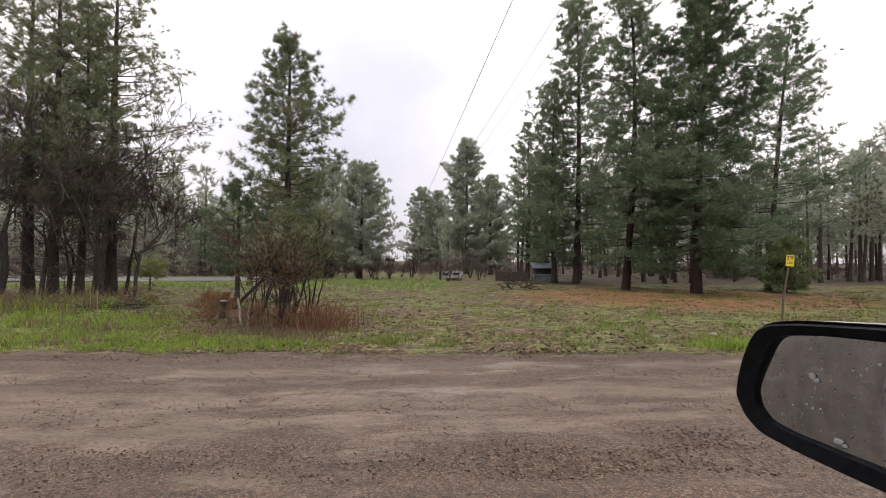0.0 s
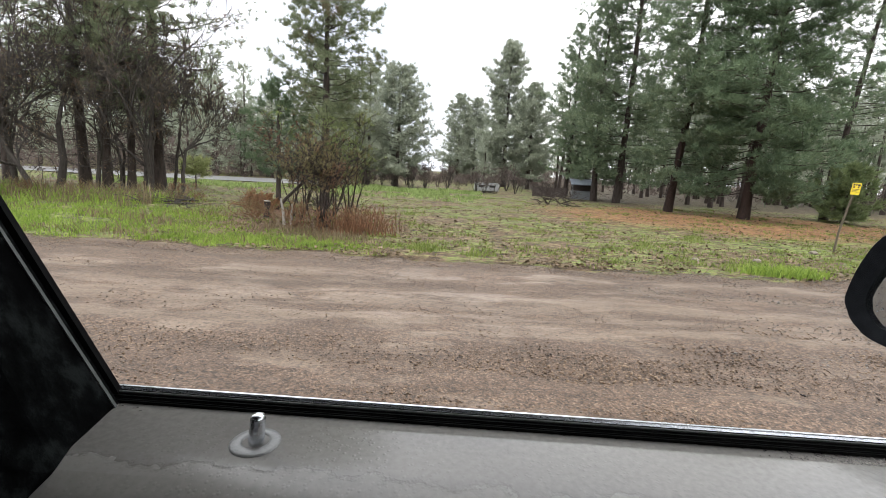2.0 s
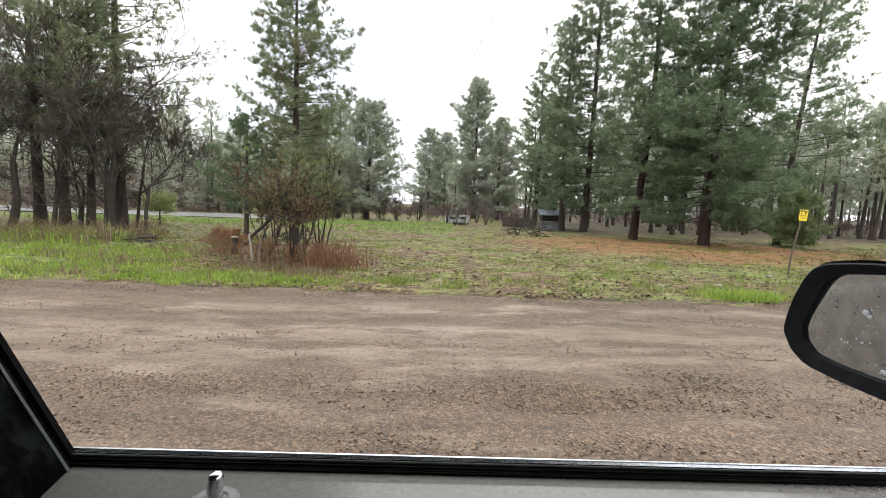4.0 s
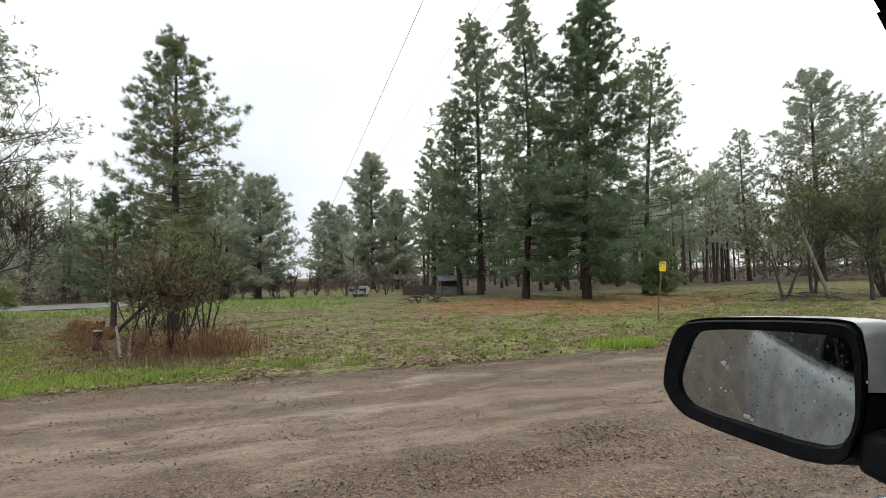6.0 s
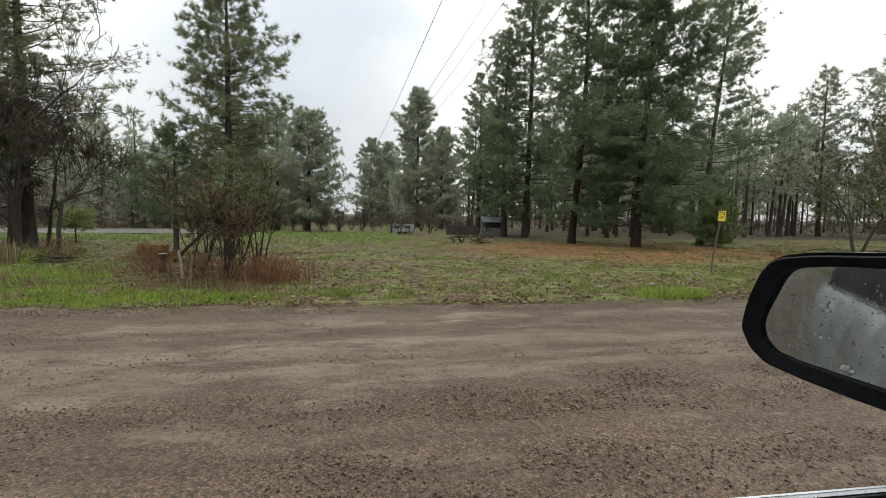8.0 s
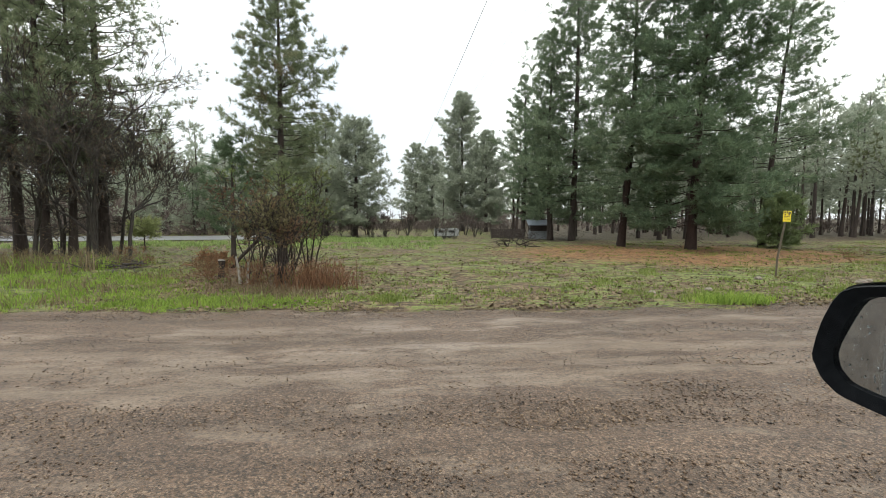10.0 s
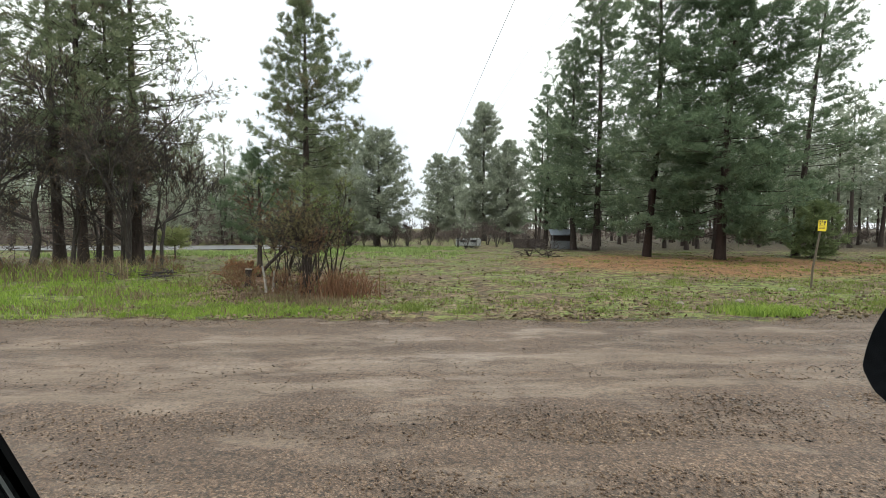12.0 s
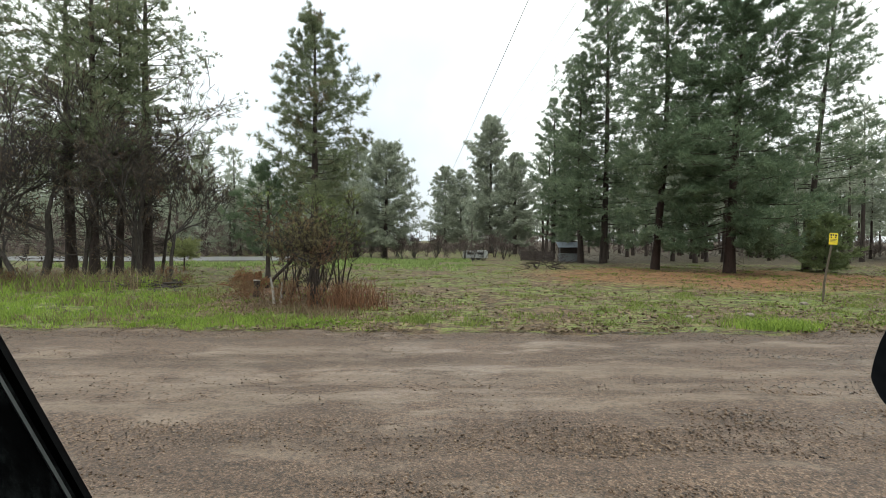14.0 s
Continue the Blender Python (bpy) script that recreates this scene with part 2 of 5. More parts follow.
# ---- trees ----
def pine(rng, height, girth, clear, reach, name="pine_tree", limbs=70, tufts=20, count=12, tuft=0.20, wide=0.016, lean=(0.0, 0.0), full=1.0, top=0.35, mat=None, wood=None, droop=0.15, cone=0.62, stride=2, dead=0, gaps=0.0):
    """A ponderosa: a tapered trunk, limbs that bend up and carry side boughs, and round tufts of fine needles along the boughs.
    clear: share of the height with no living limbs; reach: the longest limb; top: how blunt the crown's point is; cone: how
    fast the crown narrows; tuft, wide: length and width of a needle spray; dead: bare twigs below the crown; gaps: unevenness."""
    tree = new(name)
    k = 14
    z = np.linspace(0, 1, k)
    sway = rng.normal(0, 0.010, (2,)) * height
    px = lean[0] * height * z + sway[0] * np.sin(z * 3.0)
    py = lean[1] * height * z + sway[1] * np.sin(z * 2.3)
    rad = girth * (1 - z) ** 0.85 + 0.015
    rad[0] *= 1.3
    zz = z * height
    zz[0] = -0.15
    chains = [(np.stack([px, py, zz], 1), rad)]
    cs, ds, ss = [], [], []
    up = np.array([0, 0, 1.0])
    ph = rng.uniform(0, 6.28, 3)
    for i in range(limbs):
        f = min(clear + (1 - clear) * ((i + rng.uniform(0, 1)) / limbs) ** 0.94, 0.992)
        q = (f - clear) / (1 - clear)
        az = i * 2.39996 + rng.normal(0, 0.5)
        lobes = 1 + (0.14 + gaps) * np.sin(2 * az + ph[0] + 9 * q) + (0.12 + gaps) * np.sin(az - ph[1] + 17 * q) + 0.10 * np.sin(31 * q + ph[2])
        shape = min(1.0, 0.55 + q * 2.0) * (1 - q) ** cone * lobes + top * 0.16 * (1 - q) ** 0.25
        length = max(0.12, reach * shape * rng.uniform(0.62, 1.12))
        rise = rng.uniform(-0.12, 0.12) + 0.60 * q - droop * (1 - q)
        root = np.array([np.interp(f, z, px), np.interp(f, z, py), f * height])
        m = 6
        s = np.linspace(0, 1, m)
        out = np.array([np.cos(az), np.sin(az), 0.0])
        side = np.array([-np.sin(az), np.cos(az), 0.0])
        bend = rng.uniform(0.12, 0.34)
        p = root + out * (s * length)[:, None] + up * (length * (rise * s + bend * s ** 2.2))[:, None]
        p += rng.normal(0, 0.03 * length, (m, 3)) * s[:, None]
        chains.append((p[::stride], (0.026 * girth / 0.25 * (1 - 0.85 * s) * (0.5 + length / reach))[::stride]))
        # side boughs, left and right in turn, and the limb's own tip
        nb = int(np.clip(2.5 + 2.0 * length, 3, 9))
        at = np.linspace(0.22, 1.0, nb) + rng.normal(0, 0.03, nb)
        at[-1] = 1.0
        a = np.stack([np.interp(at, s, p[:, c]) for c in range(3)], 1)
        way = out * 0.8 + side * np.where(np.arange(nb) % 2, 0.75, -0.75)[:, None] * rng.uniform(0.6, 1.2, (nb, 1)) + up * rng.uniform(-0.05, 0.45, (nb, 1))
        way[-1] = out + up * 0.4
        way /= np.linalg.norm(way, axis=1, keepdims=True)
        far = (length * 0.36 * (1.2 - 0.65 * at) + 0.12) * rng.uniform(0.6, 1.2, nb)
        if stride < 3:
            chains += [(np.stack([a[j], a[j] + way[j] * far[j]]), np.array([0.011, 0.006])) for j in range(nb)]
        nt = max(4, int(tufts * full * (0.22 + 0.78 * length / reach) * rng.uniform(0.8, 1.2)))
        j = rng.integers(0, nb, nt)
        t = rng.uniform(0.1, 1.0, nt) ** 0.7
        c = a[j] + way[j] * (far[j] * t)[:, None] + rng.normal(0, 0.05 + 0.035 * length, (nt, 3)) * (1, 1, 0.6)
        cs.append(c)
        ds.append(way[j] * 0.75 + up * 0.45)
        ss.append(rng.uniform(0.75, 1.25, nt) * (0.85 + 0.15 * min(1.0, length)))
    for i in range(dead):
        f = rng.uniform(0.25 * clear, clear + 0.25)
        az = rng.uniform(0, 6.28)
        L = reach * rng.uniform(0.15, 0.6)
        root = np.array([np.interp(f, z, px), np.interp(f, z, py), f * height])
        out = np.array([np.cos(az), np.sin(az), rng.uniform(-0.35, 0.15)])
        p = np.stack([root, root + out * L * 0.5, root + out * L - up * 0.08 * L]) + rng.normal(0, 0.04, (3, 3)) * [[0], [1], [1]]
        chains.append((p, np.array([0.018, 0.012, 0.006])))
        for _ in range(3):
            u = rng.uniform(0.4, 1.0)
            b = p[0] + (p[2] - p[0]) * u
            chains.append((np.stack([b, b + rng.normal(0, 0.22, 3) * L]), np.array([0.008, 0.005])))
    part_mesh("trunk", mesh_of("trunk", *joined(tubes(chains[:1], 10 if stride < 3 else 6), tubes(chains[1:], 3)), wood or BARK_PINE, True), tree)
    v, f = blades(rng, np.concatenate(cs), np.concatenate(ds), np.concatenate(ss), count, tuft, wide, 0.75)
    part_mesh("crown", mesh_of("crown", v, f, mat or NEEDLES), tree)
    return tree


def branching(rng, root, way, length, radius, depth, chains, tips, fork=(2, 4), angle=0.55, up=0.12, shrink=0.72, wander=0.12, least=0.0045):
    """Grows limbs that fork and fork again."""
    m = 5
    p, d = [np.array(root, float)], np.array(way, float)
    d /= np.linalg.norm(d)
    for k in range(m - 1):
        d = d + rng.normal(0, wander, 3) + np.array([0, 0, up * 0.3])
        d /= np.linalg.norm(d)
        p.append(p[-1] + d * length / (m - 1))
    radius = max(radius, least)
    end = max(radius * 0.62, least * 0.9)
    chains.append((np.array(p), np.linspace(radius, end, m)))
    if depth == 0:
        tips.append((p[-1], d))
        tips.append((p[-3], d))
        return
    for j in range(rng.integers(fork[0], fork[1])):
        at = p[rng.integers(2, m)] if j else p[-1]
        nd = d + rng.normal(0, angle, 3) + np.array([0, 0, up])
        branching(rng, at, nd, length * shrink * rng.uniform(0.75, 1.15), end * rng.uniform(0.6, 0.9), depth - 1, chains, tips, fork, angle, up, shrink, wander, least)


def bare_tree(rng, height, girth, lean, depth=5, name="oak_tree", mat=None, wood=None, leaf=0.10, count=4, angle=0.55, stems=1, fork=(2, 4), wander=0.12, up=0.12, spread=0.35, length=None, least=0.0045, limb=None, sparse=2):
    tree = new(name)
    chains, tips = [], []
    for k in range(stems):
        way = np.array([lean[0], lean[1], 1.0]) + (rng.normal(0, spread, 3) * (1, 1, 0) if stems > 1 else 0)
        off = rng.normal(0, 0.05, 3) * (1, 1, 0) if stems > 1 else np.zeros(3)
        branching(rng, off + (0, 0, -0.1), way, length or height * 0.34, girth * rng.uniform(0.7, 1.0), depth, chains, tips, fork, angle, up, 0.74, wander, least)
    if limb:
        base, way, far = limb
        foot = np.array([[0, 0, -0.1], [base[0] * 0.4, base[1] * 0.4, base[2] * 0.55], base], float)
        chains.append((foot, np.array([girth, girth * 0.8, girth * 0.5])))
        branching(rng, base, way, far, girth * 0.45, 5, chains, tips, (2, 4), 0.42, 0.16, 0.72, 0.10, least)
    thick = [ch for ch in chains if ch[1][0] > 0.03]
    thin = [(p[::sparse], r[::sparse]) for p, r in chains if r[0] <= 0.03]
    part_mesh("trunk", mesh_of("trunk", *joined(*[tubes(ch, k) for ch, k in ((thick, 7), (thin, 3)) if ch]), wood or BARK_OAK, True), tree)
    c = np.array([t[0] for t in tips])
    d = np.array([t[1] for t in tips])
    v, f = blades(rng, c, d, rng.uniform(0.6, 1.4, len(c)), count, leaf, leaf * 0.3, 0.7)
    part_mesh("crown", mesh_of("crown", v, f, mat or TWIG_TIPS), tree)
    return tree


def put(ob, x, y, z=0.0, turn=0.0, size=1.0):
    ob.matrix_basis = Matrix.Translation((x, y, z)) @ Matrix.Rotation(turn, 4, "Z") @ Matrix.Scale(size, 4)
    return ob


# ---- setting: ground, gravel road, far road ----
def edge(x):
    """The far edge of the gravel, along x."""
    x = np.asarray(x, float)
    e = np.interp(x, [-400, -60, -8, -3, 1, 5, 9, 20, 25, 60, 400], [40, 9.5, 8.65, 8.6, 8.55, 8.65, 8.95, 11.3, 12.0, 15, 60])
    return e + 0.10 * np.sin(x * 1.7) + 0.07 * np.sin(x * 4.3 + 1) + 0.05 * np.sin(x * 9.1)


def lumps(x, y):
    """Height of the open ground away from the gravel."""
    a = 0.035 * np.sin(x * 0.9 + 0.4 * y) + 0.03 * np.sin(y * 1.3 - 0.5 * x + 1.2) + 0.02 * np.sin(2.3 * x + 1.7 * y) + 0.012 * np.sin(4.1 * x - 3.3 * y)
    return a * np.clip((y - edge(x)) / 2.5, 0, 1) * np.clip(60 / (np.hypot(x, y) + 1), 0, 1)


def graded(a, b, fine0, fine1, step, grow=1.12):
    out = list(np.arange(fine0, fine1, step))
    s, v = step, out[-1]
    while v < b:
        s *= grow
        v += s
        out.append(v)
    s, v = step, out[0]
    while v > a:
        s *= grow
        v -= s
        out.insert(0, v)
    return np.array(out)


def sheet(xs, ys, height):
    X, Y = np.meshgrid(xs, ys, indexing="ij")
    Z = height(X, Y)
    i, j = np.meshgrid(np.arange(len(xs) - 1), np.arange(len(ys) - 1), indexing="ij")
    k = len(ys)
    f = np.stack([i * k + j, (i + 1) * k + j, (i + 1) * k + j + 1, i * k + j + 1], -1).reshape(-1, 4)
    return np.stack([X, Y, Z], -1).reshape(-1, 3), f


def soil():
    m, n, l, b = material("wet_meadow_soil", 0.85, 0.0, 0.2)
    v = place(n, l)
    pos = n.new("ShaderNodeSeparateXYZ")
    l.new(v, pos.inputs["Vector"])
    big = noise_node(n, l, v, 0.35, 5.0, 0.6)
    mid = noise_node(n, l, place(n, l, (1, 1.8, 1), 0.2), 1.6, 5.0, 0.65)
    fine = noise_node(n, l, v, 9.0, 6.0, 0.75)
    clod = noise_node(n, l, place(n, l, (1, 2.2, 1), 0.1), 2.2, 7.0, 0.74)
    fine = mix(n, l, 0.55, fine, clod)
    earth = ramp(n, l, fine, (0.42, (0.014, 0.010, 0.006)), (0.5, (0.088, 0.060, 0.035)), (0.60, (0.215, 0.155, 0.096)))
    moss = ramp(n, l, fine, (0.42, (0.018, 0.022, 0.008)), (0.5, (0.086, 0.108, 0.028)), (0.60, (0.185, 0.210, 0.062)))
    green = ramp(n, l, mix(n, l, 0.35, mix(n, l, 0.5, big, mid), clod), (0.485, (0, 0, 0)), (0.535, (0.95, 0.95, 0.95)))
    # the turf is closed along the roadside stand
    turf = maths(n, l, "MULTIPLY", maths(n, l, "SUBTRACT", -6.0, pos.outputs["X"]), 0.5, True)
    turf = maths(n, l, "MULTIPLY", turf, maths(n, l, "MULTIPLY", maths(n, l, "SUBTRACT", 18.0, pos.outputs["Y"]), 0.4, True))
    turf = maths(n, l, "MULTIPLY", turf, ramp(n, l, mid, (0.40, (0.15, 0.15, 0.15)), (0.52, (0.9, 0.9, 0.9))))
    c = mix(n, l, maths(n, l, "MAXIMUM", green, turf), earth, moss)
    # fallen needles under the big pines
    dx = maths(n, l, "MULTIPLY", maths(n, l, "SUBTRACT", pos.outputs["X"], 13.0), 0.10)
    dy = maths(n, l, "MULTIPLY", maths(n, l, "SUBTRACT", pos.outputs["Y"], 22.5), 0.135)
    rr = maths(n, l, "ADD", maths(n, l, "MULTIPLY", dx, dx), maths(n, l, "MULTIPLY", dy, dy))
    duff = maths(n, l, "ADD", rr, maths(n, l, "MULTIPLY", maths(n, l, "SUBTRACT", mid, 0.5), 1.8))
    mask = ramp(n, l, duff, (0.45, (0.95, 0.95, 0.95)), (1.05, (0, 0, 0)))
    litter = ramp(n, l, fine, (0.40, (0.040, 0.020, 0.010)), (0.5, (0.146, 0.074, 0.032)), (0.6, (0.235, 0.132, 0.064)))
    c = mix(n, l, mask, c, litter)
    # darker brown ground past the clearing, from about 33 m on, right side
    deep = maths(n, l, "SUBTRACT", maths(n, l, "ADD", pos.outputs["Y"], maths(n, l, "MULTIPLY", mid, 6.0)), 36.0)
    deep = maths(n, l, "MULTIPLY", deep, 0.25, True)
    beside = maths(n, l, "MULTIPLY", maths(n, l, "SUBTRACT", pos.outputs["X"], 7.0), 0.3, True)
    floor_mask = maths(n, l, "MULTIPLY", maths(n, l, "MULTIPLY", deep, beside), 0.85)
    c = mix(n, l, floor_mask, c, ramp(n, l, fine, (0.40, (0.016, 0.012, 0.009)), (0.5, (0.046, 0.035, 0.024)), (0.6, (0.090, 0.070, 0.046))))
    # reddish litter under the thicket
    dx = maths(n, l, "MULTIPLY", maths(n, l, "ADD", pos.outputs["X"], 4.6), 0.30)
    dy = maths(n, l, "MULTIPLY", maths(n, l, "SUBTRACT", pos.outputs["Y"], 14.0), 0.24)
    rr = maths(n, l, "ADD", maths(n, l, "MULTIPLY", dx, dx), maths(n, l, "MULTIPLY", dy, dy))
    duff = maths(n, l, "ADD", rr, maths(n, l, "MULTIPLY", maths(n, l, "SUBTRACT", mid, 0.5), 1.6))
    mask = ramp(n, l, duff, (0.5, (0.85, 0.85, 0.85)), (1.1, (0, 0, 0)))
    red = ramp(n, l, fine, (0.40, (0.030, 0.016, 0.011)), (0.5, (0.100, 0.054, 0.034)), (0.6, (0.195, 0.115, 0.072)))
    c = mix(n, l, mask, c, red)
    l.new(c, b.inputs["Base Color"])
    bump(n, l, b, mix(n, l, 0.4, fine, mid), 0.9, 0.06)
    return m


TRACKS = ((0.30, 0.0), (0.42, 0.05), (0.455, 0.65), (0.515, 0.80), (0.535, 0.15), (0.56, 0.95), (0.60, 1.0), (0.625, 0.15), (0.685, 0.20), (0.705, 0.75), (0.735, 0.65), (0.755, 0.05), (0.83, 0.0))


def track_line(x, y):
    """Where one stands across the road, in tens of metres; the wheel tracks run slightly aslant."""
    return 0.1 * (y - 0.085 * x)


def gravel():
    m, n, l, b = material("wet_gravel", 0.6, 0.0, 0.45)
    v = place(n, l)
    along = place(n, l, (0.26, 1.35, 1.0), radians(-5))
    ruts = noise_node(n, l, along, 1.5, 7.0, 0.68)
    blot = noise_node(n, l, v, 0.6, 5.0, 0.6)
    stones = n.new("ShaderNodeTexVoronoi")
    stones.inputs["Scale"].default_value = 26.0
    l.new(v, stones.inputs["Vector"])
    grit = n.new("ShaderNodeTexVoronoi")
    grit.inputs["Scale"].default_value = 74.0
    l.new(v, grit.inputs["Vector"])
    dust = noise_node(n, l, v, 120.0, 4.0, 0.7)
    clay = ramp(n, l, dust, (0.3, (0.086, 0.061, 0.042)), (0.7, (0.178, 0.134, 0.096)))
    hue = n.new("ShaderNodeSeparateColor")
    l.new(grit.outputs["Color"], hue.inputs["Color"])
    chips = ramp(n, l, hue.outputs["Red"], (0.0, (0.010, 0.006, 0.004)), (0.3, (0.040, 0.024, 0.014)), (0.6, (0.096, 0.058, 0.034)), (0.88, (0.138, 0.092, 0.061)), (1.0, (0.205, 0.155, 0.112)))
    pos = n.new("ShaderNodeSeparateXYZ")
    l.new(v, pos.inputs["Vector"])
    # wheel tracks of wet silt between strips of loose stones
    wander = noise_node(n, l, place(n, l, (0.3, 0.5, 1.0)), 1.0, 3.0, 0.5)
    across = maths(n, l, "SUBTRACT", pos.outputs["Y"], maths(n, l, "MULTIPLY", pos.outputs["X"], 0.085))
    across = maths(n, l, "ADD", maths(n, l, "MULTIPLY", across, 0.1), maths(n, l, "MULTIPLY", maths(n, l, "SUBTRACT", wander, 0.5), 0.05))
    track = ramp(n, l, across, *[(p, (w, w, w)) for p, w in TRACKS])
    drawn = noise_node(n, l, place(n, l, (0.20, 1.5, 1.0), radians(-5)), 1.4, 4.0, 0.6)
    patch = noise_node(n, l, place(n, l, (0.55, 1.35, 1.0), radians(-5)), 1.4, 6.0, 0.66)
    silt = maths(n, l, "ADD", maths(n, l, "MULTIPLY", track, 0.50), maths(n, l, "MULTIPLY", maths(n, l, "SUBTRACT", mix(n, l, 0.72, drawn, patch), 0.5), 4.0), True)
    side = ramp(n, l, maths(n, l, "MULTIPLY", pos.outputs["X"], 0.1), (0.15, (1, 1, 1)), (0.5, (0.85, 0.85, 0.85)))
    silt = maths(n, l, "MULTIPLY", silt, side)
    silt = ramp(n, l, silt, (0.10, (0, 0, 0)), (0.55, (1, 1, 1)))
    # loose stones, darker and lighter by the patch
    speck = noise_node(n, l, v, 24.0, 6.0, 0.8)
    c = mix(n, l, 0.25, chips, clay)
    c = mix(n, l, 0.95, c, ramp(n, l, speck, (0.38, (0.26, 0.24, 0.22)), (0.49, (0.92, 0.91, 0.90)), (0.64, (1.45, 1.43, 1.41))), "MULTIPLY")
    c = mix(n, l, 0.55, c, ramp(n, l, ruts, (0.36, (1.32, 1.31, 1.30)), (0.62, (0.60, 0.56, 0.53))), "MULTIPLY")
    c = mix(n, l, 0.40, c, ramp(n, l, blot, (0.35, (1.2, 1.17, 1.14)), (0.65, (0.62, 0.60, 0.58))), "MULTIPLY")
    # silt: finer, paler, with streaks along the road
    fines = mix(n, l, 0.9, clay, ramp(n, l, speck, (0.37, (0.24, 0.22, 0.20)), (0.47, (0.98, 0.98, 0.98)), (0.60, (1.32, 1.32, 1.31))), "MULTIPLY")
    fines = mix(n, l, 0.7, fines, ramp(n, l, drawn, (0.38, (1.28, 1.28, 1.28)), (0.60, (0.78, 0.76, 0.74))), "MULTIPLY")
    c = mix(n, l, maths(n, l, "MULTIPLY", silt, 0.82), c, fines)
    l.new(c, b.inputs["Base Color"])
    wet_silt = maths(n, l, "MULTIPLY", silt, maths(n, l, "MULTIPLY", maths(n, l, "SUBTRACT", 0.62, drawn), 3.0, True))
    l.new(mix(n, l, wet_silt, (0.68, 0.68, 0.68), (0.26, 0.26, 0.26)), b.inputs["Roughness"])
    h = mix(n, l, 0.15, grit.outputs["Distance"], stones.outputs["Distance"])
    h = mix(n, l, 0.35, h, dust)
    h = mix(n, l, maths(n, l, "MULTIPLY", silt, 0.75), h, (0.35, 0.35, 0.35))
    bump(n, l, b, h, 0.75, 0.022)
    return m


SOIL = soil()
GRAVEL = gravel()
ASPHALT = plain("wet_asphalt", (0.10, 0.10, 0.102), (0.16, 0.16, 0.162), 0.45, 0.0, 1.2, 0.4)

xs = graded(-2500, 2500, -26, 34, 0.42, 1.16)
ys = graded(-2500, 2500, 7.4, 30, 0.34, 1.14)
v, f = sheet(xs, ys, lambda x, y: np.where(y < edge(x) + 0.05, -0.05, 0.0) + lumps(x, y))
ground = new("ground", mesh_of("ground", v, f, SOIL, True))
tagged(ground, "damp meadow floor of moss, short grass and brown litter", "ground", kind="structure")

xs = graded(-400, 400, -14, 16, 0.12, 1.13)
us = np.linspace(0, 1, 110)


def road_sheet():
    X, U = np.meshgrid(xs, us, indexing="ij")
    Y = -7.0 + (edge(X) + 7.0) * U
    rut = 0.012 * np.sin(Y * 4.4 - 0.12 * X) + 0.008 * np.sin(Y * 7.7 + 0.25 * X) + 0.006 * np.sin(3.1 * X + 2.0 * Y)
    Z = rut * np.clip((Y - 1.0) / 2, 0, 1) - 0.03 * np.clip((U - 0.985) / 0.015, 0, 1)
    i, j = np.meshgrid(np.arange(len(xs) - 1), np.arange(len(us) - 1), indexing="ij")
    k = len(us)
    f = np.stack([i * k + j, (i + 1) * k + j, (i + 1) * k + j + 1, i * k + j + 1], -1).reshape(-1, 4)
    return np.stack([X, Y, Z], -1).reshape(-1, 3), f


v, f = road_sheet()
road = new("road", mesh_of("road", v, f, GRAVEL, True))
tagged(road, "wet reddish-brown gravel road with tyre ruts", "road", kind="structure")

v, f = sheet(np.linspace(-160, -11, 60), np.linspace(0, 1, 4), lambda x, y: 0 * x)
v[:, 1] = 35 + 0.10 * (v[:, 0] + 30) + v[:, 1] * (9.5 - 0.03 * (v[:, 0] + 30)) + 0.4 * np.sin(v[:, 0] * 0.3)
v[:, 2] = 0.06
far_road = new("road_far", mesh_of("road_far", v, f, ASPHALT, True))
tagged(far_road, "pale wet side road beyond the trees", "road", kind="structure")

# ---- trees: the near ones ----
R = np.random.default_rng


def tree_tag(ob, label, group="pines round the clearing"):
    return tagged(ob, label, "tree", group)


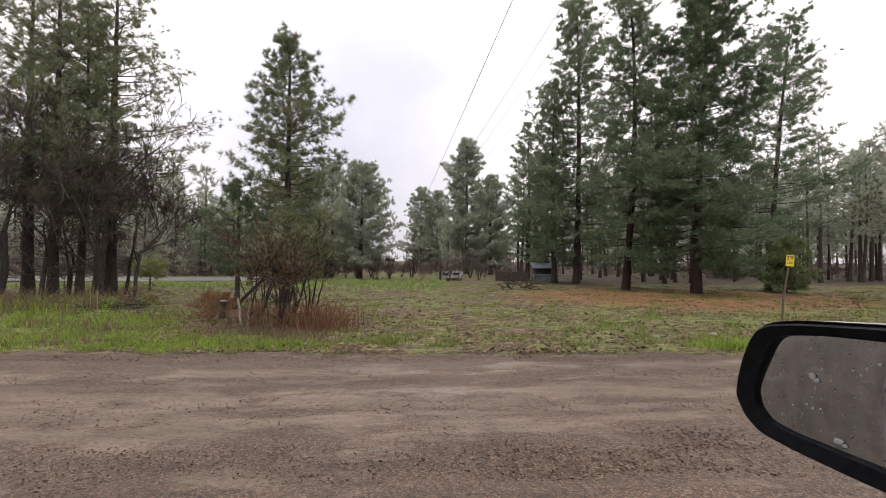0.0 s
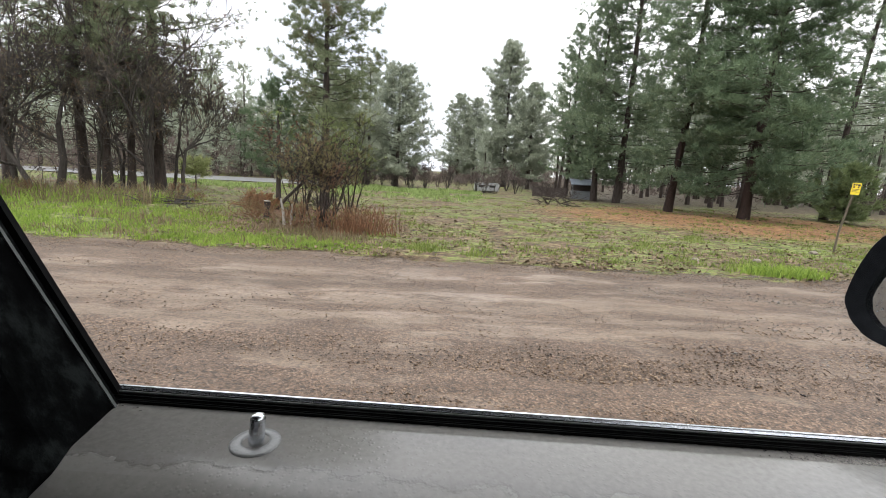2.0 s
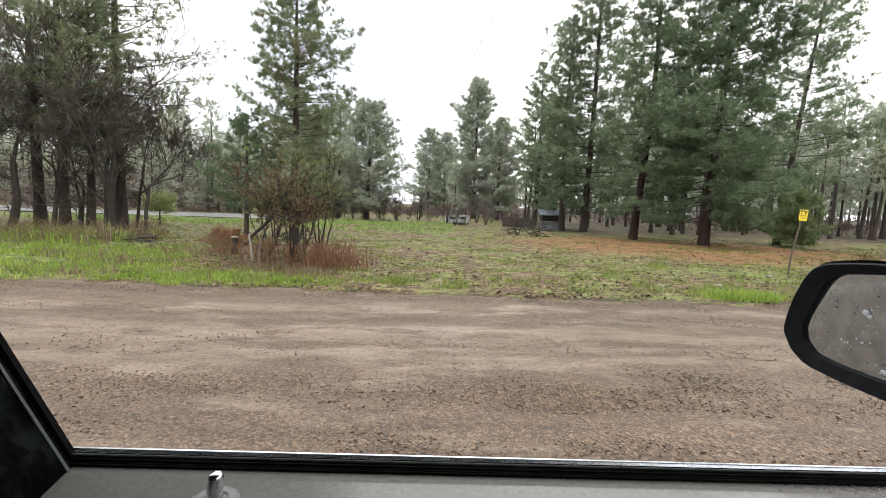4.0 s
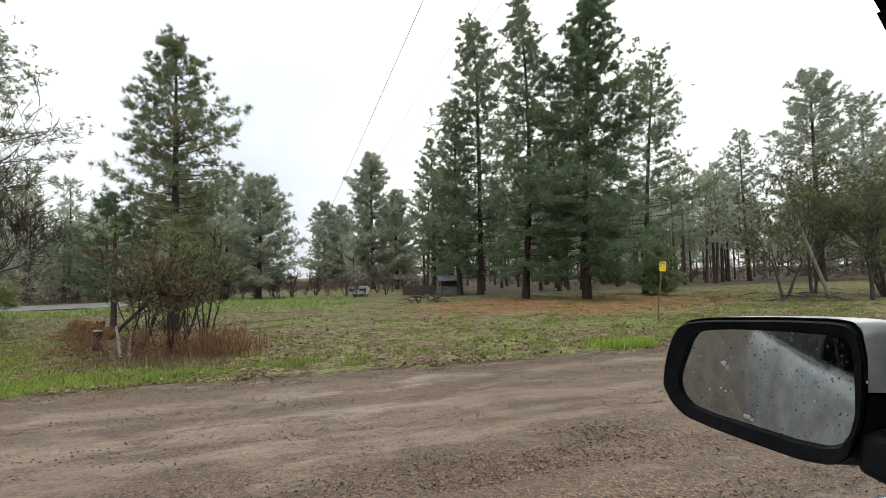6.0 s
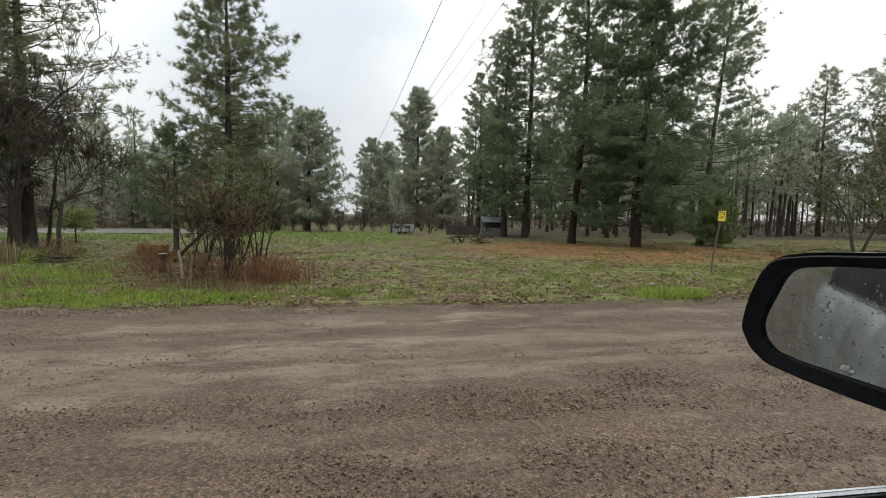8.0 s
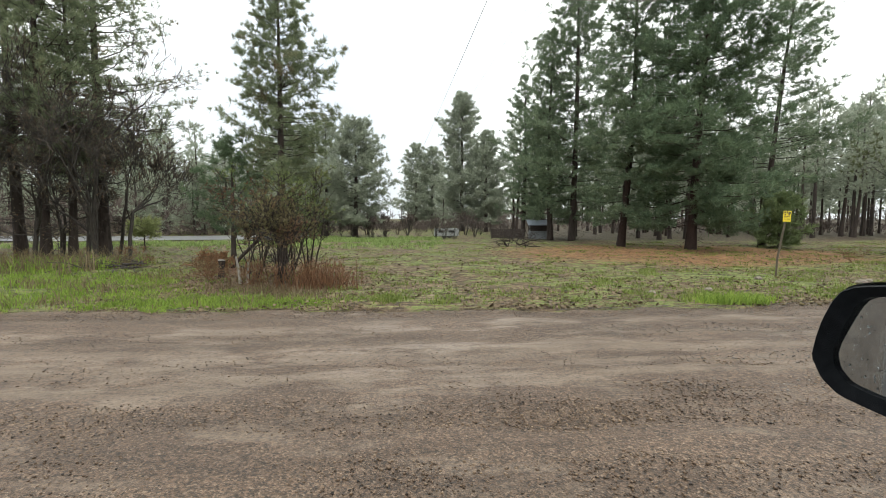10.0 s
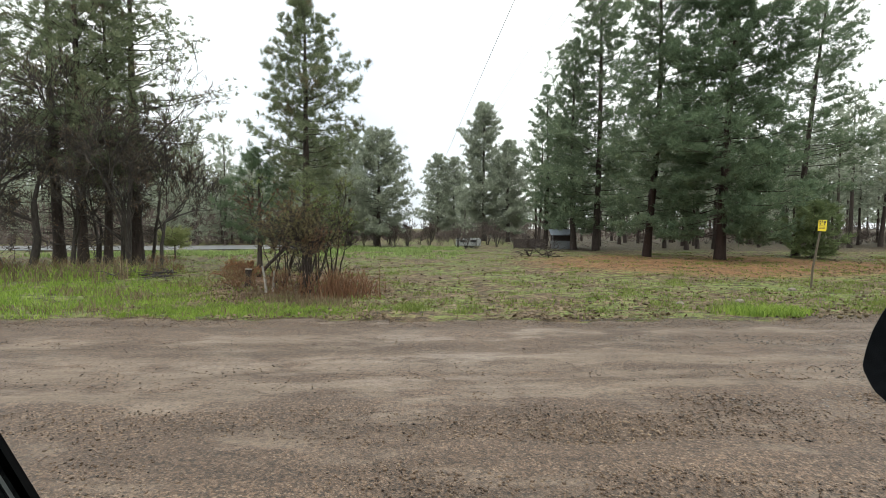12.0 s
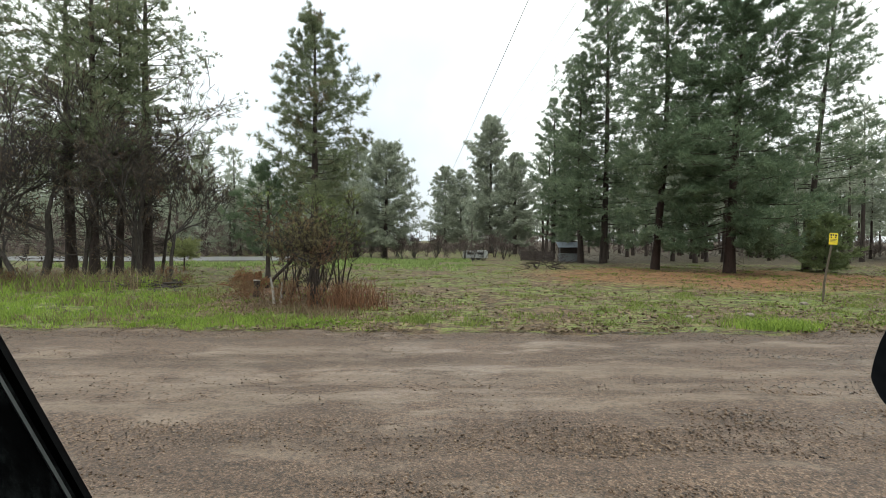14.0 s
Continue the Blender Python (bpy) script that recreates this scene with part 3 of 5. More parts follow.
NEAR = [
    (11, -5.6, 18.4, 10.8, 0.17, 0.29, 2.08, 120, 40, 0.26, 0.50, 0.0, 0.20, 1.0, NEEDLES_WARM, BARK_PINE, "lone young ponderosa pine above the thicket"),
    (12, -7.7, 18.9, 4.9, 0.09, 0.22, 1.65, 46, 34, 0.24, 0.60, 0.0, 0.20, 1.0, NEEDLES_DARK, BARK_PINE, "small dark pine crowded beside the lone pine"),
    (13, 12.55, 28.2, 20.5, 0.215, 0.075, 2.35, 165, 50, 0.40, 0.90, 0.0, 0.38, 0.95, NEEDLES, BARK_RED, "tall narrow ponderosa pine with a straight dark trunk"),
    (14, 12.0, 36.0, 23.0, 0.25, 0.07, 3.9, 185, 62, 0.44, 0.90, 0.0, 0.25, 1.0, NEEDLES, BARK_PINE, "tall dense ponderosa pine"),
    (15, 15.25, 25.15, 19.0, 0.25, 0.065, 3.85, 185, 92, 0.42, 0.60, 0.06, 0.45, 1.0, NEEDLES_DARK, BARK_RED, "broad ponderosa pine with low drooping boughs and a red-brown trunk"),
    (26, 10.6, 37.2, 16.6, 0.22, 0.08, 2.6, 100, 44, 0.38, 0.80, 0.0, 0.20, 1.0, NEEDLES, BARK_PINE, "tall pine close beside a taller one"),
    (16, 21.8, 28.2, 17.8, 0.19, 0.14, 3.4, 120, 50, 0.38, 0.60, 0.10, 0.15, 0.85, NEEDLES, BARK_PINE, "open-crowned ponderosa pine with thin foliage"),
    (27, 21.6, 26.6, 3.1, 0.07, 0.06, 1.6, 50, 34, 0.34, 0.60, 0.0, 0.25, 1.0, NEEDLES_YOUNG, BARK_PINE, "low green young pine under the tall ones"),
    (17, 9.6, 43.0, 15.0, 0.20, 0.14, 2.4, 90, 44, 0.42, 0.70, 0.0, 0.10, 0.8, NEEDLES, BARK_PINE, "slender sparse ponderosa pine"),
    (28, 11.0, 41.0, 11.5, 0.20, 0.12, 2.6, 80, 46, 0.38, 0.70, 0.0, 0.15, 1.0, NEEDLES, BARK_PINE, "middling pine between taller ones"),
    (18, 5.5, 62.0, 18.2, 0.30, 0.10, 3.2, 170, 50, 0.50, 0.90, 0.0, 0.20, 1.0, NEEDLES_HAZED, BARK_PINE, "dense cone-shaped pine at the edge of the clearing"),
    (29, 8.2, 58.0, 12.5, 0.25, 0.10, 3.0, 110, 46, 0.50, 0.80, 0.0, 0.20, 1.0, NEEDLES_HAZED, BARK_PINE, "dense pine at the edge of the clearing"),
    (19, -0.9, 80.0, 14.4, 0.25, 0.10, 3.3, 110, 44, 0.60, 0.90, 0.0, 0.20, 1.0, NEEDLES_HAZED, BARK_PINE, "far pine beside the gap in the woods"),
    (20, 1.9, 81.0, 14.0, 0.25, 0.10, 3.3, 110, 44, 0.60, 0.90, 0.0, 0.20, 1.0, NEEDLES_HAZED, BARK_PINE, "far pine beside the gap in the woods"),
    (21, 49.5, 45.0, 18.5, 0.22, 0.20, 3.0, 95, 24, 0.42, 0.40, 0.0, 0.15, 1.0, NEEDLES_HAZED, BARK_PINE, "slender pine with a pointed crown"),
    (22, 51.5, 38.0, 23.0, 0.36, 0.08, 5.2, 130, 60, 0.46, 0.6, 0.0, 0.25, 1.0, NEEDLES_HAZED, BARK_PINE, "broad pointed pine behind the roadside scrub"),
    (23, 62.0, 40.0, 21.6, 0.36, 0.08, 4.6, 110, 50, 0.46, 0.6, 0.0, 0.25, 1.0, NEEDLES_HAZED, BARK_PINE, "broad pointed pine behind the roadside scrub"),
    (38, 58.0, 33.0, 19.0, 0.32, 0.10, 4.2, 110, 30, 0.46, 0.50, 0.0, 0.20, 1.0, NEEDLES_HAZED, BARK_PINE, "broad pine behind the roadside scrub"),
    (37, 76.0, 40.0, 21.0, 0.34, 0.10, 4.4, 110, 30, 0.48, 0.50, 0.0, 0.20, 1.0, NEEDLES_HAZED, BARK_PINE, "broad pine behind the roadside scrub"),
    (24, -6.1, 42.0, 10.4, 0.22, 0.10, 3.4, 140, 70, 0.38, 0.90, 0.0, 0.20, 1.0, NEEDLES_HAZED, BARK_PINE, "dense rounded pine beside the gap"),
    (25, -9.5, 46.0, 11.4, 0.20, 0.10, 2.6, 90, 50, 0.40, 0.40, 0.0, 0.20, 1.0, NEEDLES_HAZED, BARK_PINE, "pointed pine behind the thicket"),
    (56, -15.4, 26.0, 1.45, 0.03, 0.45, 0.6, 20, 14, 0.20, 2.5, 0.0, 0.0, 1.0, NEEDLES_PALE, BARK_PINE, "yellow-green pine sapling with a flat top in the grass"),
    (30, -12.0, 44.0, 9.5, 0.20, 0.10, 3.3, 100, 60, 0.40, 0.70, 0.0, 0.20, 1.0, NEEDLES_HAZED, BARK_PINE, "rounded pine behind the thicket"),
]
for seed, x, y, h, g, clear, reach, limbs, tufts, tuft, top, lean, droop, full, needles, wood, words in NEAR:
    away = math.hypot(x, y)
    fine = {"count": 26, "tuft": 0.19, "wide": 0.017} if away < 24 else {"count": 16, "tuft": 0.27, "wide": 0.034} if away < 48 else {"count": 11, "tuft": 0.42, "wide": 0.062}
    t = pine(R(seed), h, g, clear, reach, limbs=limbs, tufts=tufts, top=top, lean=(lean, 0.0), droop=droop, full=full, mat=needles, wood=wood, dead=14 if 24 < away < 48 else 0, gaps=0.12 if full < 0.9 else 0.04, cone=0.55 if h > 17 else 0.60, **fine)
    tree_tag(put(t, x, y), words)
# the left-hand stand
for seed, x, y, h, g, r in ((31, -14.6, 21.6, 15.8, 0.26, 3.3), (32, -14.9, 20.1, 13.0, 0.16, 2.2), (33, -15.6, 19.6, 15.0, 0.19, 2.7), (34, -18.2, 21.5, 16.0, 0.23, 3.0), (35, -21.5, 21.0, 15.5, 0.23, 3.0), (36, -24.5, 22.5, 16.0, 0.24, 3.2)):
    tree_tag(put(pine(R(seed), h, g, 0.26, r, limbs=105, tufts=39, count=18, tuft=0.21, wide=0.022, mat=NEEDLES_WARM, top=0.7, full=0.9, droop=0.2, dead=90, gaps=0.10), x, y), "tall ponderosa pine in the roadside stand", "pines in the roadside stand")
for seed, x, y, length, g, lx in ((41, -16.9, 18.5, 2.9, 0.17, 0.35), (42, -16.7, 17.1, 2.4, 0.12, -0.12), (43, -13.9, 19.4, 2.7, 0.11, 0.25), (44, -19.5, 18.4, 2.9, 0.15, 0.1), (45, -15.4, 18.7, 2.6, 0.12, 0.30), (46, -18.0, 17.6, 2.5, 0.13, 0.3), (47, -21.5, 18.0, 2.8, 0.14, 0.2), (50, -19.0, 16.6, 2.4, 0.12, 0.22), (48, -14.6, 22.6, 2.4, 0.11, 0.15), (49, -17.4, 22.8, 2.5, 0.11, -0.1), (142, -20.4, 20.2, 2.5, 0.12, 0.2), (143, -15.8, 20.6, 2.3, 0.10, 0.2), (144, -12.7, 20.4, 2.1, 0.10, 0.12), (40, -13.4, 19.2, 2.5, 0.12, 0.34)):
    tagged(put(bare_tree(R(seed), 9.0, g, (lx, -0.1), depth=6, fork=(2, 5), count=3, leaf=0.075, mat=OAK_TIPS, up=0.14, angle=0.52, length=length, least=0.010, limb=((0.3, 0, 4.6), (0.85, -0.1, 0.8), 1.95) if seed == 40 else None), x, y), "bare grey-brown scrub oak with a leaning trunk", "tree", "scrub oaks in the stand")

# ---- trees: the woods behind ----
def woods():
    sorts = {True: [], False: []}
    # (dense to the ground: left of the gap; bare-legged: right of it)
    for seed, h, clear, reach, full, top, bare in ((51, 13.0, 0.14, 2.7, 1.0, 0.7, False), (52, 12.0, 0.10, 2.5, 0.9, 0.5, False), (54, 11.0, 0.06, 2.5, 1.0, 0.4, False), (53, 14.5, 0.38, 2.5, 0.9, 0.8, True), (55, 13.5, 0.30, 2.6, 0.9, 0.9, True), (56, 15.0, 0.45, 2.4, 0.9, 0.6, True)):
        t = pine(R(seed), h, 0.19, clear, reach, limbs=40, tufts=19, count=4, tuft=0.52, wide=0.135, full=full, top=top, stride=3, gaps=0.06, mat=NEEDLES_HAZED)
        sorts[bare].append(tree_tag(t, "ponderosa pine in the woods behind the clearing", "pines in the woods"))
    rng = R(60)
    spots = []
    while len(spots) < 160:
        y = rng.uniform(44, 112)
        s = rng.uniform(-1.35, 1.75)
        x = s * y
        if -0.13 < s < 0.035 or (-1.0 < s < 0 and y < 47) or (0.035 < s < 0.14 and y < 64):
            continue
        if 0.14 <= s < 0.26 and y < 52:
            continue
        if any((x - a) ** 2 + (y - b) ** 2 < 6.0 for a, b in spots):
            continue
        spots.append((x, y))
    while len(spots) < 202:
        y = rng.uniform(50, 84)
        spots.append((y * rng.uniform(-1.3, -0.22), y))
    while len(spots) < 222:
        y = rng.uniform(47, 60)
        spots.append((y * rng.uniform(-1.15, -0.40), y))
    while len(spots) < 262:
        y = rng.uniform(36, 60)
        spots.append((y * rng.uniform(0.45, 1.15), y))
    used = {True: 0, False: 0}
    for x, y in spots:
        m = Matrix.Translation((x, y, 0)) @ Matrix.Rotation(rng.uniform(0, 6.28), 4, "Z") @ Matrix.Scale(rng.uniform(0.72, 1.12) * (0.85 + 0.002 * y), 4)
        kind = x > 0.12 * y
        k = used[kind]
        used[kind] += 1
        if k < 3:
            sorts[kind][k].matrix_basis = m
        else:
            copy_thing(sorts[kind][k % 3], Matrix.LocRotScale(m.translation, m.to_quaternion(), m.to_scale()))


woods()


def far_woods():
    """The depth of the woods, too far to tell tree from tree, on all sides."""
    rng = R(61)
    wood, cs, ds, ss = [], [], [], []
    for k in range(430):
        a = rng.uniform(0, 2 * np.pi)
        r = rng.uniform(100, 210)
        x, y = r * np.sin(a), r * np.cos(a)
        s = x / y if y > 0 else 9
        if y > 0 and -0.11 < s < -0.035:
            continue
        if abs(y) < 25 and y < edge(x) + 4:
            continue
        h = rng.uniform(9, 15)
        wood.append((np.array([[x, y, -0.2], [x, y, h * 0.5], [x, y, h]]), np.array([0.2, 0.14, 0.03])))
        n = 120
        q = rng.uniform(0, 1, n) ** 1.15
        rad = (1 - q) ** 0.7 * 2.6 * np.sqrt(rng.uniform(0, 1, n)) + 0.15
        az = rng.uniform(0, 6.28, n)
        z = h * (0.03 + 0.96 * q) if s < 0.18 or s > 2 else h * (0.24 + 0.75 * q)
        cs.append(np.stack([x + rad * np.cos(az), y + rad * np.sin(az), z], 1))
        ds.append(np.stack([np.cos(az), np.sin(az), np.full(n, 0.5)], 1))
        ss.append(rng.uniform(0.8, 1.3, n))
    v, f = tubes(wood, 5)
    tagged(new("far_trunks", mesh_of("far_trunks", v, f, BARK_PINE, True)), "trunks deep in the far pine woods", "woods", kind="stuff")
    v, f = blades(rng, np.concatenate(cs), np.concatenate(ds), np.concatenate(ss), 3, 1.3, 0.5, 0.6)
    tagged(new("far_woods", mesh_of("far_woods", v, f, NEEDLES_HAZED)), "far pine woods closing the view", "woods", kind="stuff")
    # scrub and young trees under the woods
    n = 9000
    a = rng.uniform(-1.25, 1.0, n)
    r = rng.uniform(48, 100, n)
    x, y = r * np.sin(a), r * np.cos(a)
    q = x / y
    keep = ((q < -0.14) | (r > 62)) & (q < 0.28) | (r > 62) & (rng.uniform(0, 1, n) < 0.6)
    x, y, q = x[keep], y[keep], q[keep]
    z = rng.uniform(0, 1, len(x)) ** 1.3 * np.where((q > -0.13) & (q < 0.03), 0.9, np.where(x < 0, 3.6, 3.0))
    v, f = blades(rng, np.stack([x, y, z], 1), np.tile((0, 0, 0.8), (len(x), 1)), rng.uniform(0.6, 1.4, len(x)), 10, 0.8, 0.065, 0.7)
    tagged(new("undergrowth", mesh_of("undergrowth", v, f, SCRUB_TIPS)), "grey-brown bare undergrowth deep in the woods", "undergrowth", kind="stuff")


far_woods()


def thickets():
    """Brown bare scrub at the foot of the far trees."""
    kinds = [tagged(bare_tree(R(70 + k), 3.0, 0.03, (0, 0), depth=3, stems=7, fork=(2, 4), name="bare_shrub", mat=SCRUB_TIPS, wood=BARK_OAK, leaf=0.14, count=2, length=0.7, up=0.3, spread=0.5, angle=0.5, least=0.007, sparse=4), "bare brown scrub at the edge of the woods", "shrub", "scrub along the woods") for k in range(3)]
    rng = R(75)
    spots = [(-6.2, 41.5), (-4.4, 40.6), (-3.2, 41.6), (-7.0, 46.0), (-5.8, 48.0), (-8.6, 41.8), (-5.0, 43.5), (-3.6, 45.0), (-2.6, 50.0), (-7.5, 43.0), (1.2, 39.6), (1.9, 39.2), (2.8, 39.5), (4.8, 41.2), (-0.4, 42.0), (2.5, 45.0), (-1.4, 43.8), (6.8, 44.0), (0.6, 60.0), (4.6, 47.5), (6.3, 49.0), (8.0, 45.0), (-1.5, 62.0), (-9.5, 44.0), (-12.0, 60.0), (-16.0, 62.0), (-22.0, 63.0), (-28.0, 64.0), (-34.0, 62.0), (-40.0, 60.0), (30.0, 52.0), (38.0, 50.0), (44.0, 48.0), (24.0, 55.0), (11.5, 46.0), (13.0, 49.0), (-46, 58), (-52, 55), (-14.0, 47.0), (-17.5, 48.5), (-21.0, 49.0), (-25.0, 50.0), (-29.0, 50.5), (-33.0, 51.0), (-37.5, 52.0), (-19.0, 54.0), (-26.5, 55.0), (-32.0, 57.0), (-42.0, 54.0), (-11.0, 50.0)]
    while len(spots) < 96:
        y = rng.uniform(50, 82)
        q = rng.uniform(-1.2, 1.5)
        if -0.12 < q < 0.0 or (q < 0 and y < 60):
            continue
        spots.append((q * y, y))
    for k, (x, y) in enumerate(spots):
        m = Matrix.LocRotScale((x, y, 0), Euler((0, 0, rng.uniform(0, 6))), Vector([rng.uniform(0.8, 1.25)] * 3))
        if k < len(kinds):
            kinds[k].matrix_basis = m
        else:
            copy_thing(kinds[k % 3], m)


thickets()

# ---- the thicket round the lone pine ----
def thicket_shrub(seed, stems, height, spread, mat):
    """Bare dark stems that fan out from one root, twigs and first leaves only in their upper half."""
    rng = R(seed)
    t = new("thicket_shrub")
    chains, cs, ds = [], [], []
    for _ in range(stems):
        way = rng.normal(0, spread, 2)
        off = rng.normal(0, 0.10, 2)
        h = height * rng.uniform(0.7, 1.08)
        q = np.linspace(0, 1, 8)
        p = np.stack([off[0] + way[0] * h * q ** 0.85, off[1] + way[1] * h * q ** 0.85, -0.08 + h * q], 1)
        p[1:] += np.cumsum(rng.normal(0, 0.035, (7, 3)) * (1, 1, 0.2), 0)
        g = rng.uniform(0.012, 0.034)
        chains.append((p, g * (1 - 0.8 * q)))
        for k in range(20):
            f = 1 - 0.45 * rng.uniform(0, 1) ** 1.3
            if k > 15:
                f = rng.uniform(0.12, 0.45)
            at = np.array([np.interp(f, q, p[:, a]) for a in range(3)])
            d = np.array([*(rng.normal(0, 0.9, 2) + way), rng.uniform(0.2, 1.1)])
            d /= np.linalg.norm(d)
            L = rng.uniform(0.25, 0.7)
            m = at + d * L * 0.5 + rng.normal(0, 0.04, 3)
            e = at + d * L + np.array([0, 0, 0.12 * L])
            chains.append((np.stack([at, m, e]), np.array([0.009, 0.006, 0.004])))
            if k > 15:
                continue
            for u in rng.uniform(0.25, 1.0, 7):
                b = at + (e - at) * u + rng.normal(0, 0.07, 3)
                cs.append(b)
                ds.append(d + (0, 0, 0.5))
                if u > 0.5:
                    chains.append((np.stack([at + (e - at) * (u - 0.2), b + d * 0.1]), np.array([0.004, 0.003])))
    part_mesh("trunk", mesh_of("trunk", *tubes(chains, 4), BARK_DARK, True), t)
    v, f = blades(rng, np.array(cs), np.array(ds), rng.uniform(0.6, 1.4, len(cs)), 7, 0.058, 0.024, 0.9)
    part_mesh("crown", mesh_of("crown", v, f, mat), t)
    return t


for seed, x, y, stems, h, spread, mt in ((81, -3.65, 11.9, 11, 2.1, 0.23, BUDS), (82, -4.6, 12.4, 4, 2.45, 0.15, BUDS), (83, -3.8, 13.2, 5, 2.7, 0.19, LEAVES), (84, -4.8, 13.6, 5, 2.7, 0.18, BUDS), (85, -3.3, 13.4, 6, 2.6, 0.20, LEAVES), (86, -4.3, 14.6, 6, 3.0, 0.18, LEAVES)):
    tagged(put(thicket_shrub(seed, stems, h, spread, mt), x, y), "many-stemmed dark shrub just coming into leaf", "shrub", "thicket shrubs")

for seed, x, y in ((87, -3.2, 11.6), (88, -4.2, 11.6), (89, -5.6, 12.4), (90, -2.7, 11.7), (185, -3.7, 11.4), (186, -5.1, 12.2), (187, -5.95, 13.0), (188, -6.4, 14.0), (92, -13.0, 17.6), (93, -14.6, 17.0), (94, -16.0, 16.4), (191, -11.6, 18.2), (192, -17.6, 16.2), (193, -10.4, 17.2), (194, 17.0, 17.0)):
    tagged(put(bare_tree(R(seed), 1.7, 0.014, (0, 0), depth=3, stems=6, fork=(2, 4), name="bare_bush", mat=BUDS, wood=STEM_RED, leaf=0.05, count=2, spread=0.7, length=0.36), x, y), "low bare bush with brown stems", "shrub", "low bushes of the thicket")
for seed, x, y, h, lx in ((183, -4.72, 11.9, 0.75, -0.10), (184, -4.60, 12.0, 0.62, 0.06)):
    v, f = tubes([(np.array([[0, 0, -0.1], [lx * 0.4, 0.02, h * 0.5], [lx, 0, h]]), np.array([0.045, 0.036, 0.022]))], 7)
    tagged(put(new("dead_stub", mesh_of("dead_stub", v, f, BARK_SILVER, True)), x, y), "bleached broken stem standing in the thicket", "stump", "dead stubs in the thicket")


def stalks():
    rng = R(91)
    chains = []
    for _ in range(300):
        x, y = rng.normal(-2.7, 0.50), 10.9 + 1.7 * rng.uniform(0, 1) ** 1.3
        h = rng.uniform(0.15, 0.74)
        d = rng.normal(0, 0.30, 2)
        p = np.array([[x, y, -0.02], [x + d[0] * h * 0.4, y + d[1] * h * 0.4, h * 0.5], [x + d[0] * h, y + d[1] * h, h]])
        chains.append((p, np.array([0.009, 0.007, 0.004])))
    v, f = tubes(chains, 4)
    return new("dry_stalks", mesh_of("dry_stalks", v, f, STEM_RED, True))


tagged(stalks(), "dead rust-brown weed stalks in front of the thicket", "weeds", kind="stuff")

# ---- roadside scrub past the mirror ----
for seed, x, y, g, length in ((95, 25.0, 16.2, 0.13, 2.0), (96, 28.0, 17.6, 0.11, 2.1), (97, 31.5, 17.2, 0.11, 2.1), (98, 36.0, 19.0, 0.11, 2.2), (99, 27.0, 20.5, 0.11, 2.3), (100, 41.5, 21.0, 0.11, 2.2), (195, 22.4, 18.4, 0.09, 1.7), (196, 33.0, 21.0, 0.11, 2.4)):
    tagged(put(bare_tree(R(seed), 7.0, g, (0, 0), depth=4, stems=2, fork=(3, 5), name="scrub_tree", mat=SCRUB_LEAVES, wood=BARK_OAK, leaf=0.15, count=14, spread=0.25, up=0.16, angle=0.6, length=length * 1.25), x, y), "young roadside tree in first green leaf", "tree", "roadside scrub trees")
for seed, x, y, h, r in ((201, 29.4, 15.3, 4.2, 2.3), (202, 32.8, 15.8, 4.6, 2.6), (203, 37.2, 16.6, 4.5, 2.6)):
    tagged(put(pine(R(seed), h, 0.10, 0.02, r, name="juniper_bush", limbs=90, tufts=30, count=12, tuft=0.20, wide=0.026, cone=0.4, top=2.2, mat=NEEDLES, wood=BARK_DARK, droop=0.1), x, y), "dense dark evergreen bush reaching the ground by the road", "bush", "roadside evergreen bushes")
v, f = tubes([(np.array([[24.23, 17.5, -0.1], [22.57, 17.5, 3.56], [21.41, 17.5, 5.94]]), np.array([0.085, 0.075, 0.05]))], 8)
tagged(new("dead_snag", mesh_of("dead_snag", v, f, BARK_SILVER, True)), "grey leaning dead trunk without bark in the scrub", "snag")


# ---- grass ----
def grass_patch(name, seed, n, spot, h0, h1, mat, label, width=0.012, tuft=9, tall=None):
    rng = R(seed)
    x, y = spot(rng, n // tuft)
    size = np.repeat(rng.uniform(0.45, 1.25, len(x)), tuft)
    x, y = np.repeat(x, tuft), np.repeat(y, tuft)
    x = x + rng.normal(0, 0.05 * tuft ** 0.4, len(x))
    y = y + rng.normal(0, 0.05 * tuft ** 0.4, len(x))
    keep = y > edge(x) + 0.02
    x, y, size = x[keep], y[keep], size[keep]
    n = len(x)
    h = rng.uniform(h0, h1, n) * size
    if tall:
        h *= tall(x)
    lean = rng.normal(0, 0.45, (n, 2)) * h[:, None]
    a = rng.uniform(0, np.pi, n)
    w = width * rng.uniform(0.7, 1.4, n)
    z = lumps(x, y) - 0.01
    side = np.stack([np.cos(a) * w, np.sin(a) * w, np.zeros(n)], 1)
    base = np.stack([x, y, z], 1)
    mid = base + np.stack([lean[:, 0] * 0.3, lean[:, 1] * 0.3, h * 0.6], 1)
    tip = base + np.stack([lean[:, 0], lean[:, 1], h], 1)
    v = np.stack([base - side, base + side, mid + side * 0.7, mid - side * 0.7, tip], 1).reshape(-1, 3)
    k = np.arange(n)[:, None] * 5
    tri = np.concatenate([k + [0, 1, 2], k + [0, 2, 3], k + [3, 2, 4]])
    return tagged(new(name, mesh_of(name, v, tri, mat)), label, "grass", kind="stuff")


